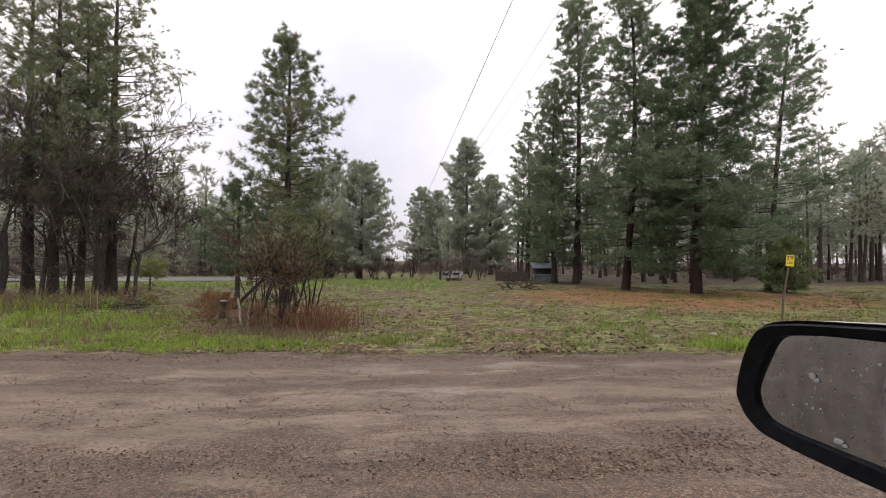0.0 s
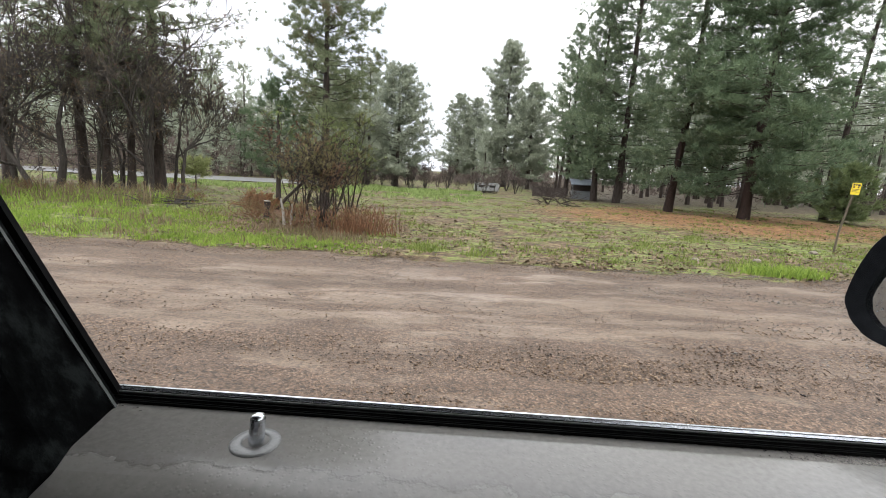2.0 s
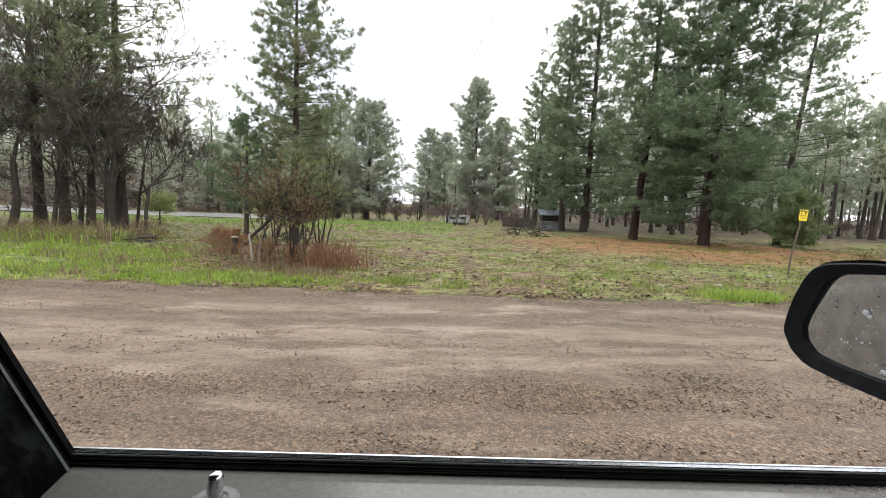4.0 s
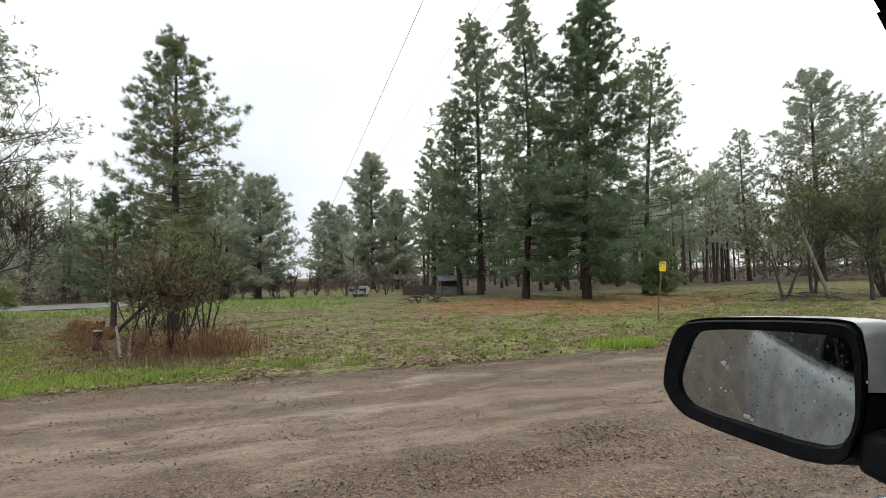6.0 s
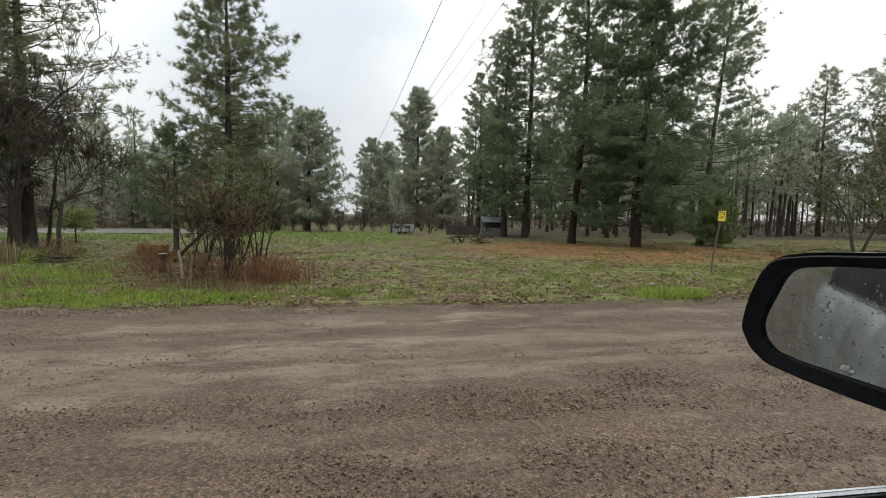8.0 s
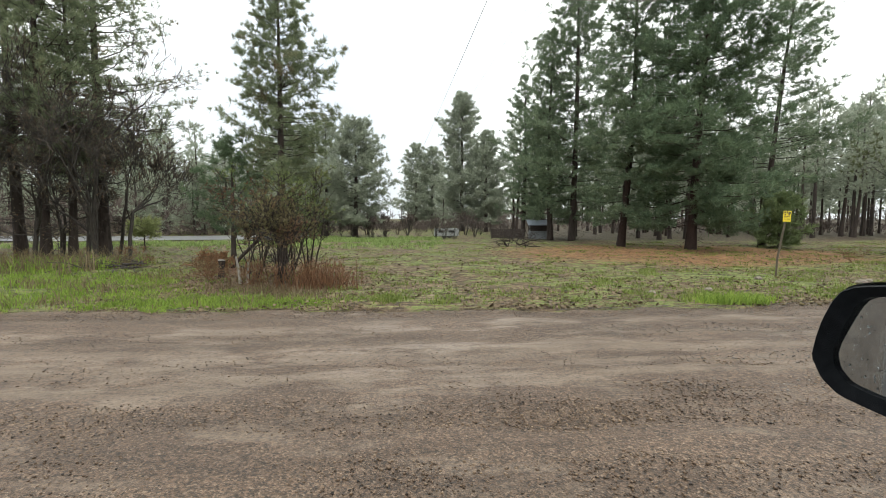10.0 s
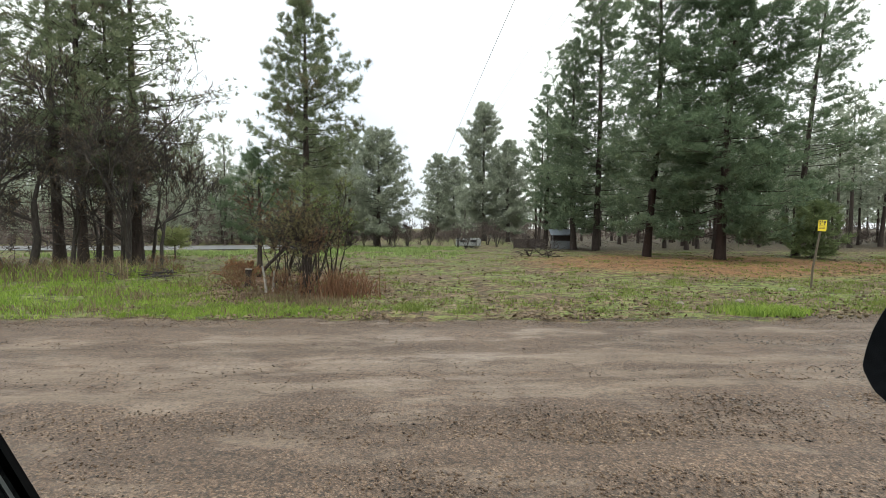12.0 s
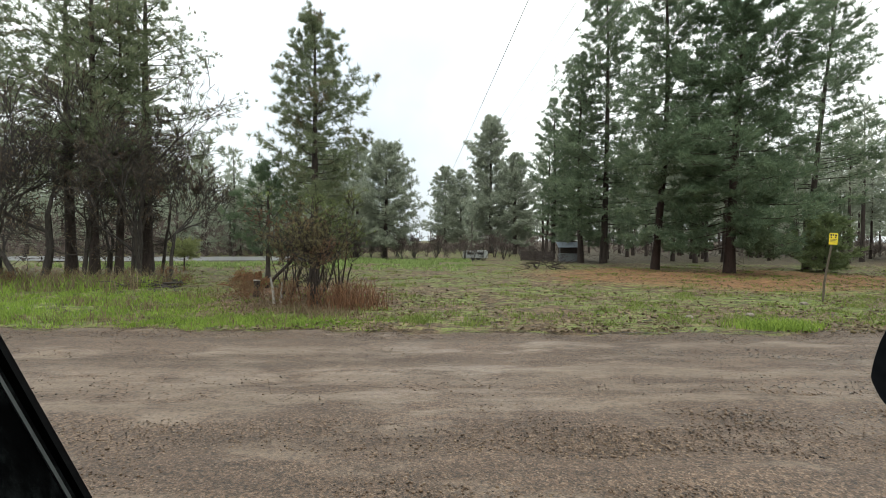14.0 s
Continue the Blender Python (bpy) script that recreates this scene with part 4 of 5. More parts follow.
GRASS = leafy("spring_grass", (0.074, 0.122, 0.016), (0.166, 0.246, 0.034), (0.300, 0.395, 0.078))
GRASS_DULL = leafy("short_meadow_grass", (0.058, 0.082, 0.016), (0.134, 0.176, 0.036), (0.240, 0.280, 0.075))
GRASS_PALE = leafy("pale_green_grass", (0.095, 0.140, 0.040), (0.195, 0.265, 0.080), (0.33, 0.41, 0.15))
GRASS_DRY = leafy("dead_grass", (0.060, 0.044, 0.024), (0.145, 0.110, 0.062), (0.27, 0.215, 0.130))
LITTER = leafy("leaf_litter", (0.045, 0.029, 0.017), (0.110, 0.074, 0.043), (0.21, 0.150, 0.092), thin=0.0)


def verge_left(rng, n):
    x = rng.uniform(-24, -1.2, n)
    off = rng.exponential(0.35, n) + rng.uniform(0, 1, n) ** 1.3 * np.interp(-x, [1, 3, 6, 7.5, 24], [0.3, 0.8, 1.7, 5.5, 8.5])
    y = edge(x) - 0.05 + off
    p = np.sin(x * 2.1 + np.sin(y * 2.3) * 1.5) + np.sin(y * 3.1 - x * 0.9) + 0.6 * np.sin(x * 5.3 + y * 4.1)
    keep = (p + rng.normal(0, 0.6, n) > -0.55) & (off + rng.normal(0, 0.22, n) + 0.16 * np.sin(x * 3.7) + 0.12 * np.sin(x * 1.3) > 0.22)
    return x[keep], y[keep]


def verge_dry(rng, n):
    x = rng.uniform(-24, -1.5, n)
    y = edge(x) + 0.5 + rng.uniform(0, 1, n) * np.clip((-x - 1.0) * 0.8, 0.3, 5.5)
    p = np.sin(x * 1.3 + np.sin(y * 1.7) * 1.3) + np.sin(y * 2.6 + x * 0.4)
    keep = p + rng.normal(0, 0.4, n) > 0.55
    return x[keep], y[keep]


def verge_right(rng, n):
    c = rng.integers(0, 5, n)
    cx = np.array([6.3, 6.6, 6.8, 7.0, 6.1])[c]
    x = rng.normal(cx, 0.2)
    return x, edge(x) + 0.2 + np.abs(rng.normal(0, 0.35, n))


def meadow(rng, n):
    """Grass in loose tufts and mats, thickest near the gravel."""
    m = 430
    cy = 9.3 + rng.uniform(0, 1, m) ** 1.6 * 22
    cx = rng.uniform(-0.55, 1.3, m) * (cy + 2)
    cr = rng.uniform(0.06, 0.42, m) * (0.8 + 0.02 * cy)
    k = rng.integers(0, m, n)
    return rng.normal(cx[k], cr[k] * 1.5), rng.normal(cy[k], cr[k] * 0.8)


def meadow_dry(rng, n):
    y = 8.6 + rng.uniform(0, 1, n) ** 1.5 * 24
    x = rng.uniform(-0.6, 1.3, n) * (y + 2) + rng.normal(0, 0.5, n)
    p = np.sin(x * 1.1 + np.sin(y * 0.9) * 1.7) + np.sin(y * 1.6 + np.sin(x * 0.6) * 2.0)
    keep = p + rng.normal(0, 0.8, n) < 0.6
    return x[keep], y[keep]


def far_green(rng, n):
    y = 35 + rng.normal(0, 4.0, n)
    x = rng.uniform(-26, 1.5, n)
    keep = (np.sin(x * 0.9 + y * 0.5) + np.sin(y * 0.7 - x * 0.3) + rng.normal(0, 0.6, n) > -0.7) & (y > 26) & ((y < 33) | (x > -10)) & (y < 43)
    return x[keep], y[keep]


grass_patch("verge_grass", 101, 60000, verge_left, 0.03, 0.18, GRASS, "bright green spring grass along the gravel", 0.010, tall=lambda x: np.interp(x, [-9, -6, -2], [1.0, 0.7, 0.4]))
grass_patch("verge_dead_grass", 106, 16000, verge_dry, 0.04, 0.26, GRASS_DRY, "brown dead grass in the verge", 0.010)
def stand_foot(rng, n):
    x = rng.uniform(-24, -10.5, n)
    return x, 16.6 + rng.normal(0, 1.0, n) - 0.12 * (x + 16)


grass_patch("stand_weeds", 117, 4600, stand_foot, 0.10, 0.50, GRASS, "tall yellow-green weeds at the foot of the stand", 0.014, 6)
grass_patch("stand_dead_weeds", 118, 4600, stand_foot, 0.12, 0.75, GRASS_DRY, "tall dead weeds at the foot of the stand", 0.012, 6)
grass_patch("verge_tuft_grass", 102, 2300, verge_right, 0.05, 0.21, GRASS, "bright green grass tufts near the marker post", 0.009)
grass_patch("meadow_grass", 103, 46000, meadow, 0.02, 0.12, GRASS_DULL, "short patchy meadow grass", 0.011, 12)
grass_patch("dead_meadow_grass", 104, 45000, meadow_dry, 0.01, 0.05, GRASS_DRY, "flattened dead grass and litter", 0.014, 14)
grass_patch("far_grass", 105, 30000, far_green, 0.10, 0.26, GRASS_PALE, "light green grass at the far side of the clearing", 0.03)


# ---- leaf litter ----
def flakes(name, seed, n, spot, r0, r1, mat, label):
    rng = R(seed)
    x, y = spot(rng, n)
    keep = y > edge(x) + 0.05
    x, y = x[keep], y[keep]
    n = len(x)
    r = rng.uniform(r0, r1, n)
    c = np.stack([x, y, lumps(x, y) + rng.uniform(0.005, 0.03, n)], 1)
    a = rng.normal(0, 1, (n, 3)) * (1, 1, 0.35)
    a /= np.linalg.norm(a, axis=1, keepdims=True)
    b = np.cross(a, rng.normal(0, 0.35, (n, 3)) + (0, 0, 1))
    a, b = a * r[:, None], b * (r * rng.uniform(0.3, 0.6, n))[:, None]
    v = np.stack([c - a, c + b, c + a, c - b], 1).reshape(-1, 3)
    return tagged(new(name, mesh_of(name, v, np.arange(len(v)).reshape(-1, 4), mat)), label, "leaf litter", kind="stuff")


def under_thicket(rng, n):
    return rng.normal(-4.3, 1.7, n), rng.normal(12.9, 1.3, n)


flakes("thicket_litter", 107, 9000, under_thicket, 0.02, 0.06, LITTER, "rust-brown fallen leaves round the thicket")
flakes("meadow_litter", 108, 20000, meadow_dry, 0.02, 0.075, LITTER, "brown leaves and bark scattered over the clearing")

# ---- loose stones on the road ----
def stones(name, seed, n, x0, x1, y0, y1, r0, r1, mat, label, clump=False, spill=False, spot=None, category="gravel"):
    rng = R(seed)
    x, y = rng.uniform(x0, x1, n), rng.uniform(y0, y1, n)
    if spot:
        x, y = spot(rng, n)
        n = len(x)
    if spill:
        y = edge(x) + rng.normal(-0.25, 0.42, n)
    if clump:
        c = np.array([(0.7, 3.6), (1.6, 3.9), (0.2, 3.2), (2.6, 4.4), (3.6, 5.0), (1.2, 3.3), (4.4, 4.6), (2.2, 3.4)])[rng.integers(0, 8, n)]
        x, y = rng.normal(c[:, 0], 0.42), rng.normal(c[:, 1], 0.26)
    y = y if spill or spot else np.minimum(y, edge(x))
    if not (spill or spot or clump):
        silt = np.interp(track_line(x, y) + 0.012 * np.sin(0.8 * x + 1.0), [p for p, w in TRACKS], [w for p, w in TRACKS])
        keep = rng.uniform(0, 1, n) > 0.62 * silt * (x < 4.5)
        x, y = x[keep], y[keep]
        n = len(x)
    r = r0 * (r1 / r0) ** (rng.uniform(0, 1, n) ** 1.7)
    o = np.array([[1, 0, 0], [-1, 0, 0], [0, 1, 0], [0, -1, 0], [0, 0, 1], [0, 0, -1]], float)
    q = rng.normal(0, 1, (n, 4))
    q /= np.linalg.norm(q, axis=1, keepdims=True)
    w, a, b, c = q.T
    m = np.stack([1 - 2 * (b * b + c * c), 2 * (a * b - c * w), 2 * (a * c + b * w), 2 * (a * b + c * w), 1 - 2 * (a * a + c * c), 2 * (b * c - a * w), 2 * (a * c - b * w), 2 * (b * c + a * w), 1 - 2 * (a * a + b * b)], 1).reshape(n, 3, 3)
    v = np.einsum("nij,kj->nki", m, o) * (r[:, None] * rng.uniform(0.55, 1.2, (n, 6)))[:, :, None]
    v[:, :, 2] *= 0.7
    v += np.stack([x, y, r * 0.3 + lumps(x, y)], 1)[:, None]
    tri = np.array([[0, 2, 4], [2, 1, 4], [1, 3, 4], [3, 0, 4], [2, 0, 5], [1, 2, 5], [3, 1, 5], [0, 3, 5]])
    f = (np.arange(n)[:, None, None] * 6 + tri).reshape(-1, 3)
    return tagged(new(name, mesh_of(name, v.reshape(-1, 3), f, mat)), label, category, kind="stuff")


PEBBLE = leafy("wet_pebbles", (0.014, 0.009, 0.006), (0.092, 0.056, 0.034), (0.235, 0.168, 0.112), rough=0.4, thin=0.0)
PEBBLE_GREY = leafy("grey_pebbles", (0.03, 0.028, 0.027), (0.095, 0.088, 0.082), (0.20, 0.19, 0.18), rough=0.4, thin=0.0)
stones("loose_gravel", 111, 22000, -12, 16, 2.6, 9.2, 0.005, 0.019, PEBBLE, "loose wet gravel scattered over the road")
stones("near_gravel", 115, 15000, -5, 8, 2.2, 4.7, 0.004, 0.017, PEBBLE, "coarse wet gravel on the near side of the road")
stones("rubble", 112, 4600, 0, 1, 0, 1, 0.004, 0.022, PEBBLE, "dark broken rubble on the road", True)
PEBBLE_DARK = leafy("dark_wet_pebbles", (0.008, 0.006, 0.005), (0.026, 0.018, 0.013), (0.060, 0.043, 0.031), rough=0.35, thin=0.0)
stones("dark_gravel", 119, 24000, -11, 15, 2.4, 9.0, 0.004, 0.016, PEBBLE_DARK, "dark wet stones strewn over the road")
stones("grey_gravel", 114, 9000, 2.5, 14, 4.2, 9.3, 0.005, 0.020, PEBBLE_GREY, "grey wet gravel spread at the road side")
stones("edge_gravel", 113, 13000, -14, 20, 8.0, 9.6, 0.005, 0.022, PEBBLE, "coarse gravel along the road edge", spill=True)

CLOD = leafy("dark_turf_clods", (0.035, 0.025, 0.013), (0.080, 0.060, 0.030), (0.135, 0.108, 0.055), rough=0.9, thin=0.0)
stones("turf_clods", 116, 4200, 0, 1, 0, 1, 0.02, 0.07, CLOD, "dark clods and turned turf over the clearing", spot=meadow_dry, category="turf")


# ---- marker post ----
YELLOW = plain("yellow_sign_paint", (0.62, 0.47, 0.015), (0.72, 0.56, 0.03), 0.45, 0.0, 6.0)
BLACK_PAINT = plain("black_sign_print", (0.012, 0.012, 0.012), (0.03, 0.03, 0.03), 0.5)
POST = plain("weathered_post", (0.05, 0.04, 0.026), (0.10, 0.08, 0.05), 0.7, 0.0, 20.0)


def marker_post():
    t = new("marker_post")
    v, f = tubes([(np.array([[0, 0, -0.2], [-0.01, 0, 0.6], [0.04, -0.02, 1.3], [0.10, -0.05, 1.98]]), np.array([0.027, 0.027, 0.026, 0.025]))], 8)
    part_mesh("post", mesh_of("post", v, f, POST, True), t)
    panel = part("sign_panel", box(-0.0, 0.185, -0.085, -0.08, 1.66, 1.97, 0.002), YELLOW, t, "yellow warning panel")
    for k, (x0, x1, z0, z1) in enumerate(((0.02, 0.06, 1.90, 1.95), (0.075, 0.10, 1.90, 1.955), (0.115, 0.165, 1.89, 1.94), (0.03, 0.06, 1.84, 1.88), (0.12, 0.15, 1.84, 1.88), (0.02, 0.165, 1.80, 1.812), (0.03, 0.15, 1.765, 1.775), (0.02, 0.16, 1.73, 1.74))):
        part("print_bar", box(x0, x1, -0.0885, -0.0855, z0, z1), BLACK_PAINT, panel)
    t.matrix_basis = pose(10.28, 12.71, 0, 0, 3, -32)
    return t


tagged(marker_post(), "leaning post with a yellow warning panel", "sign post")


def stake():
    t = new("boundary_stake")
    v, f = tubes([(np.array([[0, 0, -0.2], [0, 0, 0.7], [0.02, 0, 1.42]]), np.array([0.030, 0.030, 0.028]))], 7)
    part_mesh("post", mesh_of("post", v, f, BARK_GREY, True), t)
    v, f = tubes([(np.array([[0.02, 0, 1.40], [0.02, 0, 1.405], [0.02, 0, 1.56], [0.02, 0, 1.565]]), np.array([0.01, 0.05, 0.05, 0.01]))], 9)
    part_mesh("cap", mesh_of("cap", v, f, WHITE_PAINT), t, "white-painted cap")
    return t


WHITE_PAINT = plain("white_cap_paint", (0.55, 0.55, 0.53), (0.70, 0.70, 0.68), 0.6, 0.0, 12.0)
tagged(put(stake(), 20.7, 27.1), "thin grey stake with a white cap near the pines", "stake")


# ---- power line over the clearing ----
WIRE = plain("aluminium_wire", (0.12, 0.12, 0.125), (0.18, 0.18, 0.185), 0.5, 0.0)


def power_line():
    t = new("power_line")
    for lat, up in ((3.72, 8.6), (5.45, 8.6), (6.15, 8.6), (7.05, 8.5)):
        s = np.linspace(-40, 150, 40)
        sag = 0.9 * ((s - 55) / 95) ** 2
        p = np.stack([lat - 0.066 * s, s, 1.7 + up + sag - 0.25], 1)
        v, f = tubes([(p, np.full(40, 0.0145))], 5)
        part_mesh("wire", mesh_of("wire", v, f, WIRE, True), t)
    return t


tagged(power_line(), "four overhead power wires crossing the clearing", "power line", kind="structure")

# ---- far buildings ----
METAL_ROOF = plain("blue_grey_metal_roof", (0.12, 0.142, 0.17), (0.17, 0.19, 0.22), 0.6, 0.0)
SIDING = plain("pale_siding", (0.085, 0.090, 0.095), (0.14, 0.146, 0.15), 0.7)
DARK_WOOD = plain("dark_brown_boards", (0.03, 0.021, 0.018), (0.06, 0.043, 0.036), 0.8)
WHITE_PANEL = plain("white_trailer_panel", (0.30, 0.31, 0.32), (0.41, 0.42, 0.42), 0.5)
DARK_GLASS = plain("dark_window", (0.015, 0.017, 0.02), (0.03, 0.033, 0.037), 0.1, 0.0, 4.0, 0.6, 0.0)


def shed():
    t = new("shed")
    part("wall", box(-1.0, 1.0, -0.9, 0.9, 0, 0.85), SIDING, t, "pale lower wall")
    # dark board colour stands in for the shade inside the opening
    part("wall", box(-1.0, 1.0, 0.3, 0.9, 0.855, 1.5), DARK_WOOD, t, "back wall, coloured dark for the shaded inside")
    for x in (-0.97, 0.97):
        part("post", box(x - 0.05, x + 0.05, -0.9, -0.8, 0.852, 1.5), SIDING, t)
    roof = prism([(-1.15, -1.05, 1.48), (1.15, -1.05, 1.48), (1.15, 1.0, 2.05), (-1.15, 1.0, 2.05)], (0, 0, 0.07))
    part("roof", roof, METAL_ROOF, t, "blue-grey metal roof")
    t.matrix_basis = pose(10.1, 39.0, 0, 0, 0, -8) @ Matrix.Diagonal((0.86, 0.9, 0.78, 1))
    return t


tagged(shed(), "small shed with a blue-grey metal roof among the trunks", "shed")


def board_fence():
    t = new("board_fence")
    for k in range(16):
        part("board", box(-1.6 + 0.2 * k, -1.41 + 0.2 * k, -0.012, 0.012, 0.05, 0.98, 0.004, 1), DARK_WOOD, t)
    for z in (0.3, 0.75):
        part("rail", box(-1.62, 1.62, 0.013, 0.06, z, z + 0.09), DARK_WOOD, t)
    for x in (-1.55, 0.0, 1.55):
        part("post", box(x - 0.05, x + 0.05, 0.061, 0.15, -0.1, 1.0), DARK_WOOD, t)
    t.matrix_basis = pose(7.4, 39.0, 0, 0, 0, -4) @ Matrix.Diagonal((0.88, 1, 0.85, 1))
    return t


tagged(board_fence(), "low dark brown board fence beside the shed", "fence")


def trailer(length):
    t = new("camping_trailer")
    part("body", box(-length / 2, length / 2, -1.1, 1.1, 0.45, 2.3, 0.12, 3), WHITE_PANEL, t)
    for x in (-length * 0.25, length * 0.2):
        part("window", box(x - 0.4, x + 0.4, -1.13, -1.102, 1.3, 1.8, 0.01), DARK_GLASS, t)
    for x in (-0.4, 0.4):
        v, f = tubes([(np.array([[x, -1.0, 0.35], [x, -0.98, 0.35], [x, -0.8, 0.35]]), np.array([0.02, 0.35, 0.35]))], 16)
        part_mesh("wheel", mesh_of("wheel", v, f, BLACK_PAINT), t)
    part("stand", box(-length / 2 + 0.2, -length / 2 + 0.3, -0.1, 0.1, 0, 0.46), BLACK_PAINT, t)
    part("stand", box(length / 2 - 0.3, length / 2 - 0.2, -0.1, 0.1, 0, 0.46), BLACK_PAINT, t)
    return t


tr = trailer(3.6)
tr.matrix_basis = pose(2.2, 41.0, 0, 0, 0, 6) @ Matrix.Diagonal((0.6, 0.4, 0.38, 1))
tagged(tr, "low white utility trailer behind bare scrub", "trailer", "trailers")
tr = trailer(3.6)
tr.matrix_basis = pose(-15.8, 59.0, 0.0, 0, 0, -10) @ Matrix.Scale(0.72, 4)
tagged(tr, "white camping trailer seen through the thicket", "trailer", "trailers")


# ---- dead wood, stones ----
def log(name, pts, rad, mat, label, category):
    v, f = tubes([(np.array(pts, float), np.array(rad, float))], 9)
    return tagged(new(name, mesh_of(name, v, f, mat, True)), label, category)


log("fallen_log", [(-6.6, 16.0, 0.0), (-6.25, 15.95, 0.42), (-5.75, 16.0, 0.92), (-5.3, 15.9, 1.38)], [0.06, 0.055, 0.06, 0.04], BARK_DARK, "dark weathered log leaning in the thicket", "log")
stump = new("stump")
v, f = tubes([(np.array([(0, 0, -0.1), (0, 0, 0.2), (0.01, 0, 0.42), (0.01, 0, 0.53)], float), np.array([0.13, 0.09, 0.085, 0.09]))], 11)
part_mesh("trunk", mesh_of("trunk", v, f, BARK_DARK, True), stump)
v, f = tubes([(np.array([(0.01, 0, 0.531), (0.01, 0, 0.533), (0.01, 0.0, 0.553), (0.012, 0, 0.556)], float), np.array([0.02, 0.105, 0.10, 0.004]))], 11)
part_mesh("cut_face", mesh_of("cut_face", v, f, BARK_SILVER), stump, "pale sawn top")
tagged(put(stump, -5.75, 13.2), "short dark stump with a pale sawn top", "stump")


def brush(name, seed, x, y, w, h, n, mat, label):
    rng = R(seed)
    chains = []
    for _ in range(n):
        p = np.array([x, y, 0.03]) + rng.normal(0, 1, 3) * (w * 0.35, w * 0.25, 0)
        p[2] = rng.uniform(0.02, h) * max(0.15, 1 - abs(p[0] - x) / w)
        a = rng.uniform(0, 6.28)
        L = rng.uniform(0.3, 1.0) * w * 0.5
        d = np.array([np.cos(a), np.sin(a), rng.normal(0, 0.18)]) * L
        q = p + d
        q[2] = max(q[2], 0.02)
        m = (p + q) / 2 + rng.normal(0, 0.05, 3)
        m[2] = max(m[2], 0.02)
        r = rng.uniform(0.010, 0.032)
        chains.append((np.stack([p, m, q]), np.array([r, r * 0.8, r * 0.4])))
    v, f = tubes(chains, 5)
    return tagged(new(name, mesh_of(name, v, f, mat, True)), label, "brush pile", kind="stuff")


for seed, x, y in ((295, -7.5, 16.4), (296, -7.0, 16.2), (297, -7.8, 16.8)):
    tagged(put(bare_tree(R(seed), 1.2, 0.02, (0, 0), depth=3, stems=6, fork=(3, 5), name="dead_bush", mat=RUST, wood=STEM_RED, leaf=0.07, count=2, spread=1.1, length=0.30), x, y), "rust-brown dead bush heaped by the thicket", "shrub", "dead bushes")
brush("cut_branch_heap", 121, -7.3, 16.5, 1.1, 0.6, 48, STEM_RED, "heap of rust-brown cut branches by the thicket")
for seed, x, y in ((198, 5.4, 28.2), (199, 6.3, 27.8)):
    tagged(put(bare_tree(R(seed), 1.4, 0.035, (0.1, 0), depth=3, stems=5, fork=(2, 4), name="dead_bush", mat=TWIG_TIPS, wood=BARK_DARK, leaf=0.06, count=1, spread=0.9, length=0.62, least=0.012), x, y), "dark dead bush with spreading bare branches", "shrub", "dead bushes")
brush("branch_heap", 122, 5.9, 28.0, 3.2, 0.8, 34, BARK_DARK, "fallen dark branches on the clearing")
brush("branch_litter", 123, 22.0, 17.5, 3.0, 0.5, 50, BARK_OAK, "fallen branches beside the roadside scrub")
brush("branch_litter", 124, -10.8, 15.8, 2.6, 0.3, 50, BARK_OAK, "low rotten branches in the grass")


def rock(x, y, r, seed):
    rng = R(seed)
    bm = bmesh.new()
    bmesh.ops.create_icosphere(bm, subdivisions=2, radius=r)
    for v in bm.verts:
        v.co *= rng.uniform(0.82, 1.15)
        v.co.z *= 0.6
    ob = part("stone", bm, ROCK, None, smooth=False)
    ob.location = (x, y, r * 0.25)
    return tagged(ob, "pale stone half sunk in the verge", "stone", "stones on the verge")


ROCK = plain("pale_rock", (0.11, 0.09, 0.072), (0.21, 0.175, 0.14), 0.75, 0.0, 10.0)
for k, (x, y, r) in enumerate(((5.3, 10.2, 0.09), (11.8, 11.6, 0.13), (12.3, 11.9, 0.10), (9.6, 12.5, 0.11), (6.9, 10.6, 0.09), (3.2, 10.9, 0.07))):
    rock(x, y, r, 130 + k)


# ---- the car from whose window one looks ----
def wet(name, a, c, dry, pool, metal=0.0, scale=7.0, spec=0.5, coat=0.0, lies=None):
    """A surface with rain standing on it: glossy where the water lies."""
    m, n, l, b = material(name, dry, metal, spec)
    v = place(n, l)
    f = noise_node(n, l, v, scale, 4.0)
    if lies is not None:
        side = n.new("ShaderNodeSeparateXYZ")
        l.new(v, side.inputs["Vector"])
        f = maths(n, l, "ADD", maths(n, l, "MULTIPLY", f, 0.35), maths(n, l, "MULTIPLY", maths(n, l, "SUBTRACT", side.outputs["Y"], lies), 9.0))
        f = maths(n, l, "ADD", f, 0.31)
    water = ramp(n, l, f, (0.46, (0, 0, 0)), (0.50, (1, 1, 1)))
    base = ramp(n, l, noise_node(n, l, v, scale * 6, 5.0), (0.3, a), (0.7, c))
    l.new(mix(n, l, water, base, mix(n, l, 1.0, base, (0.86, 0.86, 0.86), "MULTIPLY")), b.inputs["Base Color"])
    l.new(mix(n, l, water, (dry, dry, dry), (pool, pool, pool)), b.inputs["Roughness"])
    b.inputs["Coat Weight"].default_value = coat
    drops = n.new("ShaderNodeTexVoronoi")
    drops.inputs["Scale"].default_value = 260.0
    l.new(v, drops.inputs["Vector"])
    beads = ramp(n, l, drops.outputs["Distance"], (0.0, (1, 1, 1)), (0.35, (0, 0, 0)))
    bump(n, l, b, mix(n, l, 0.75, beads, water), 0.35, 0.0015)
    return m


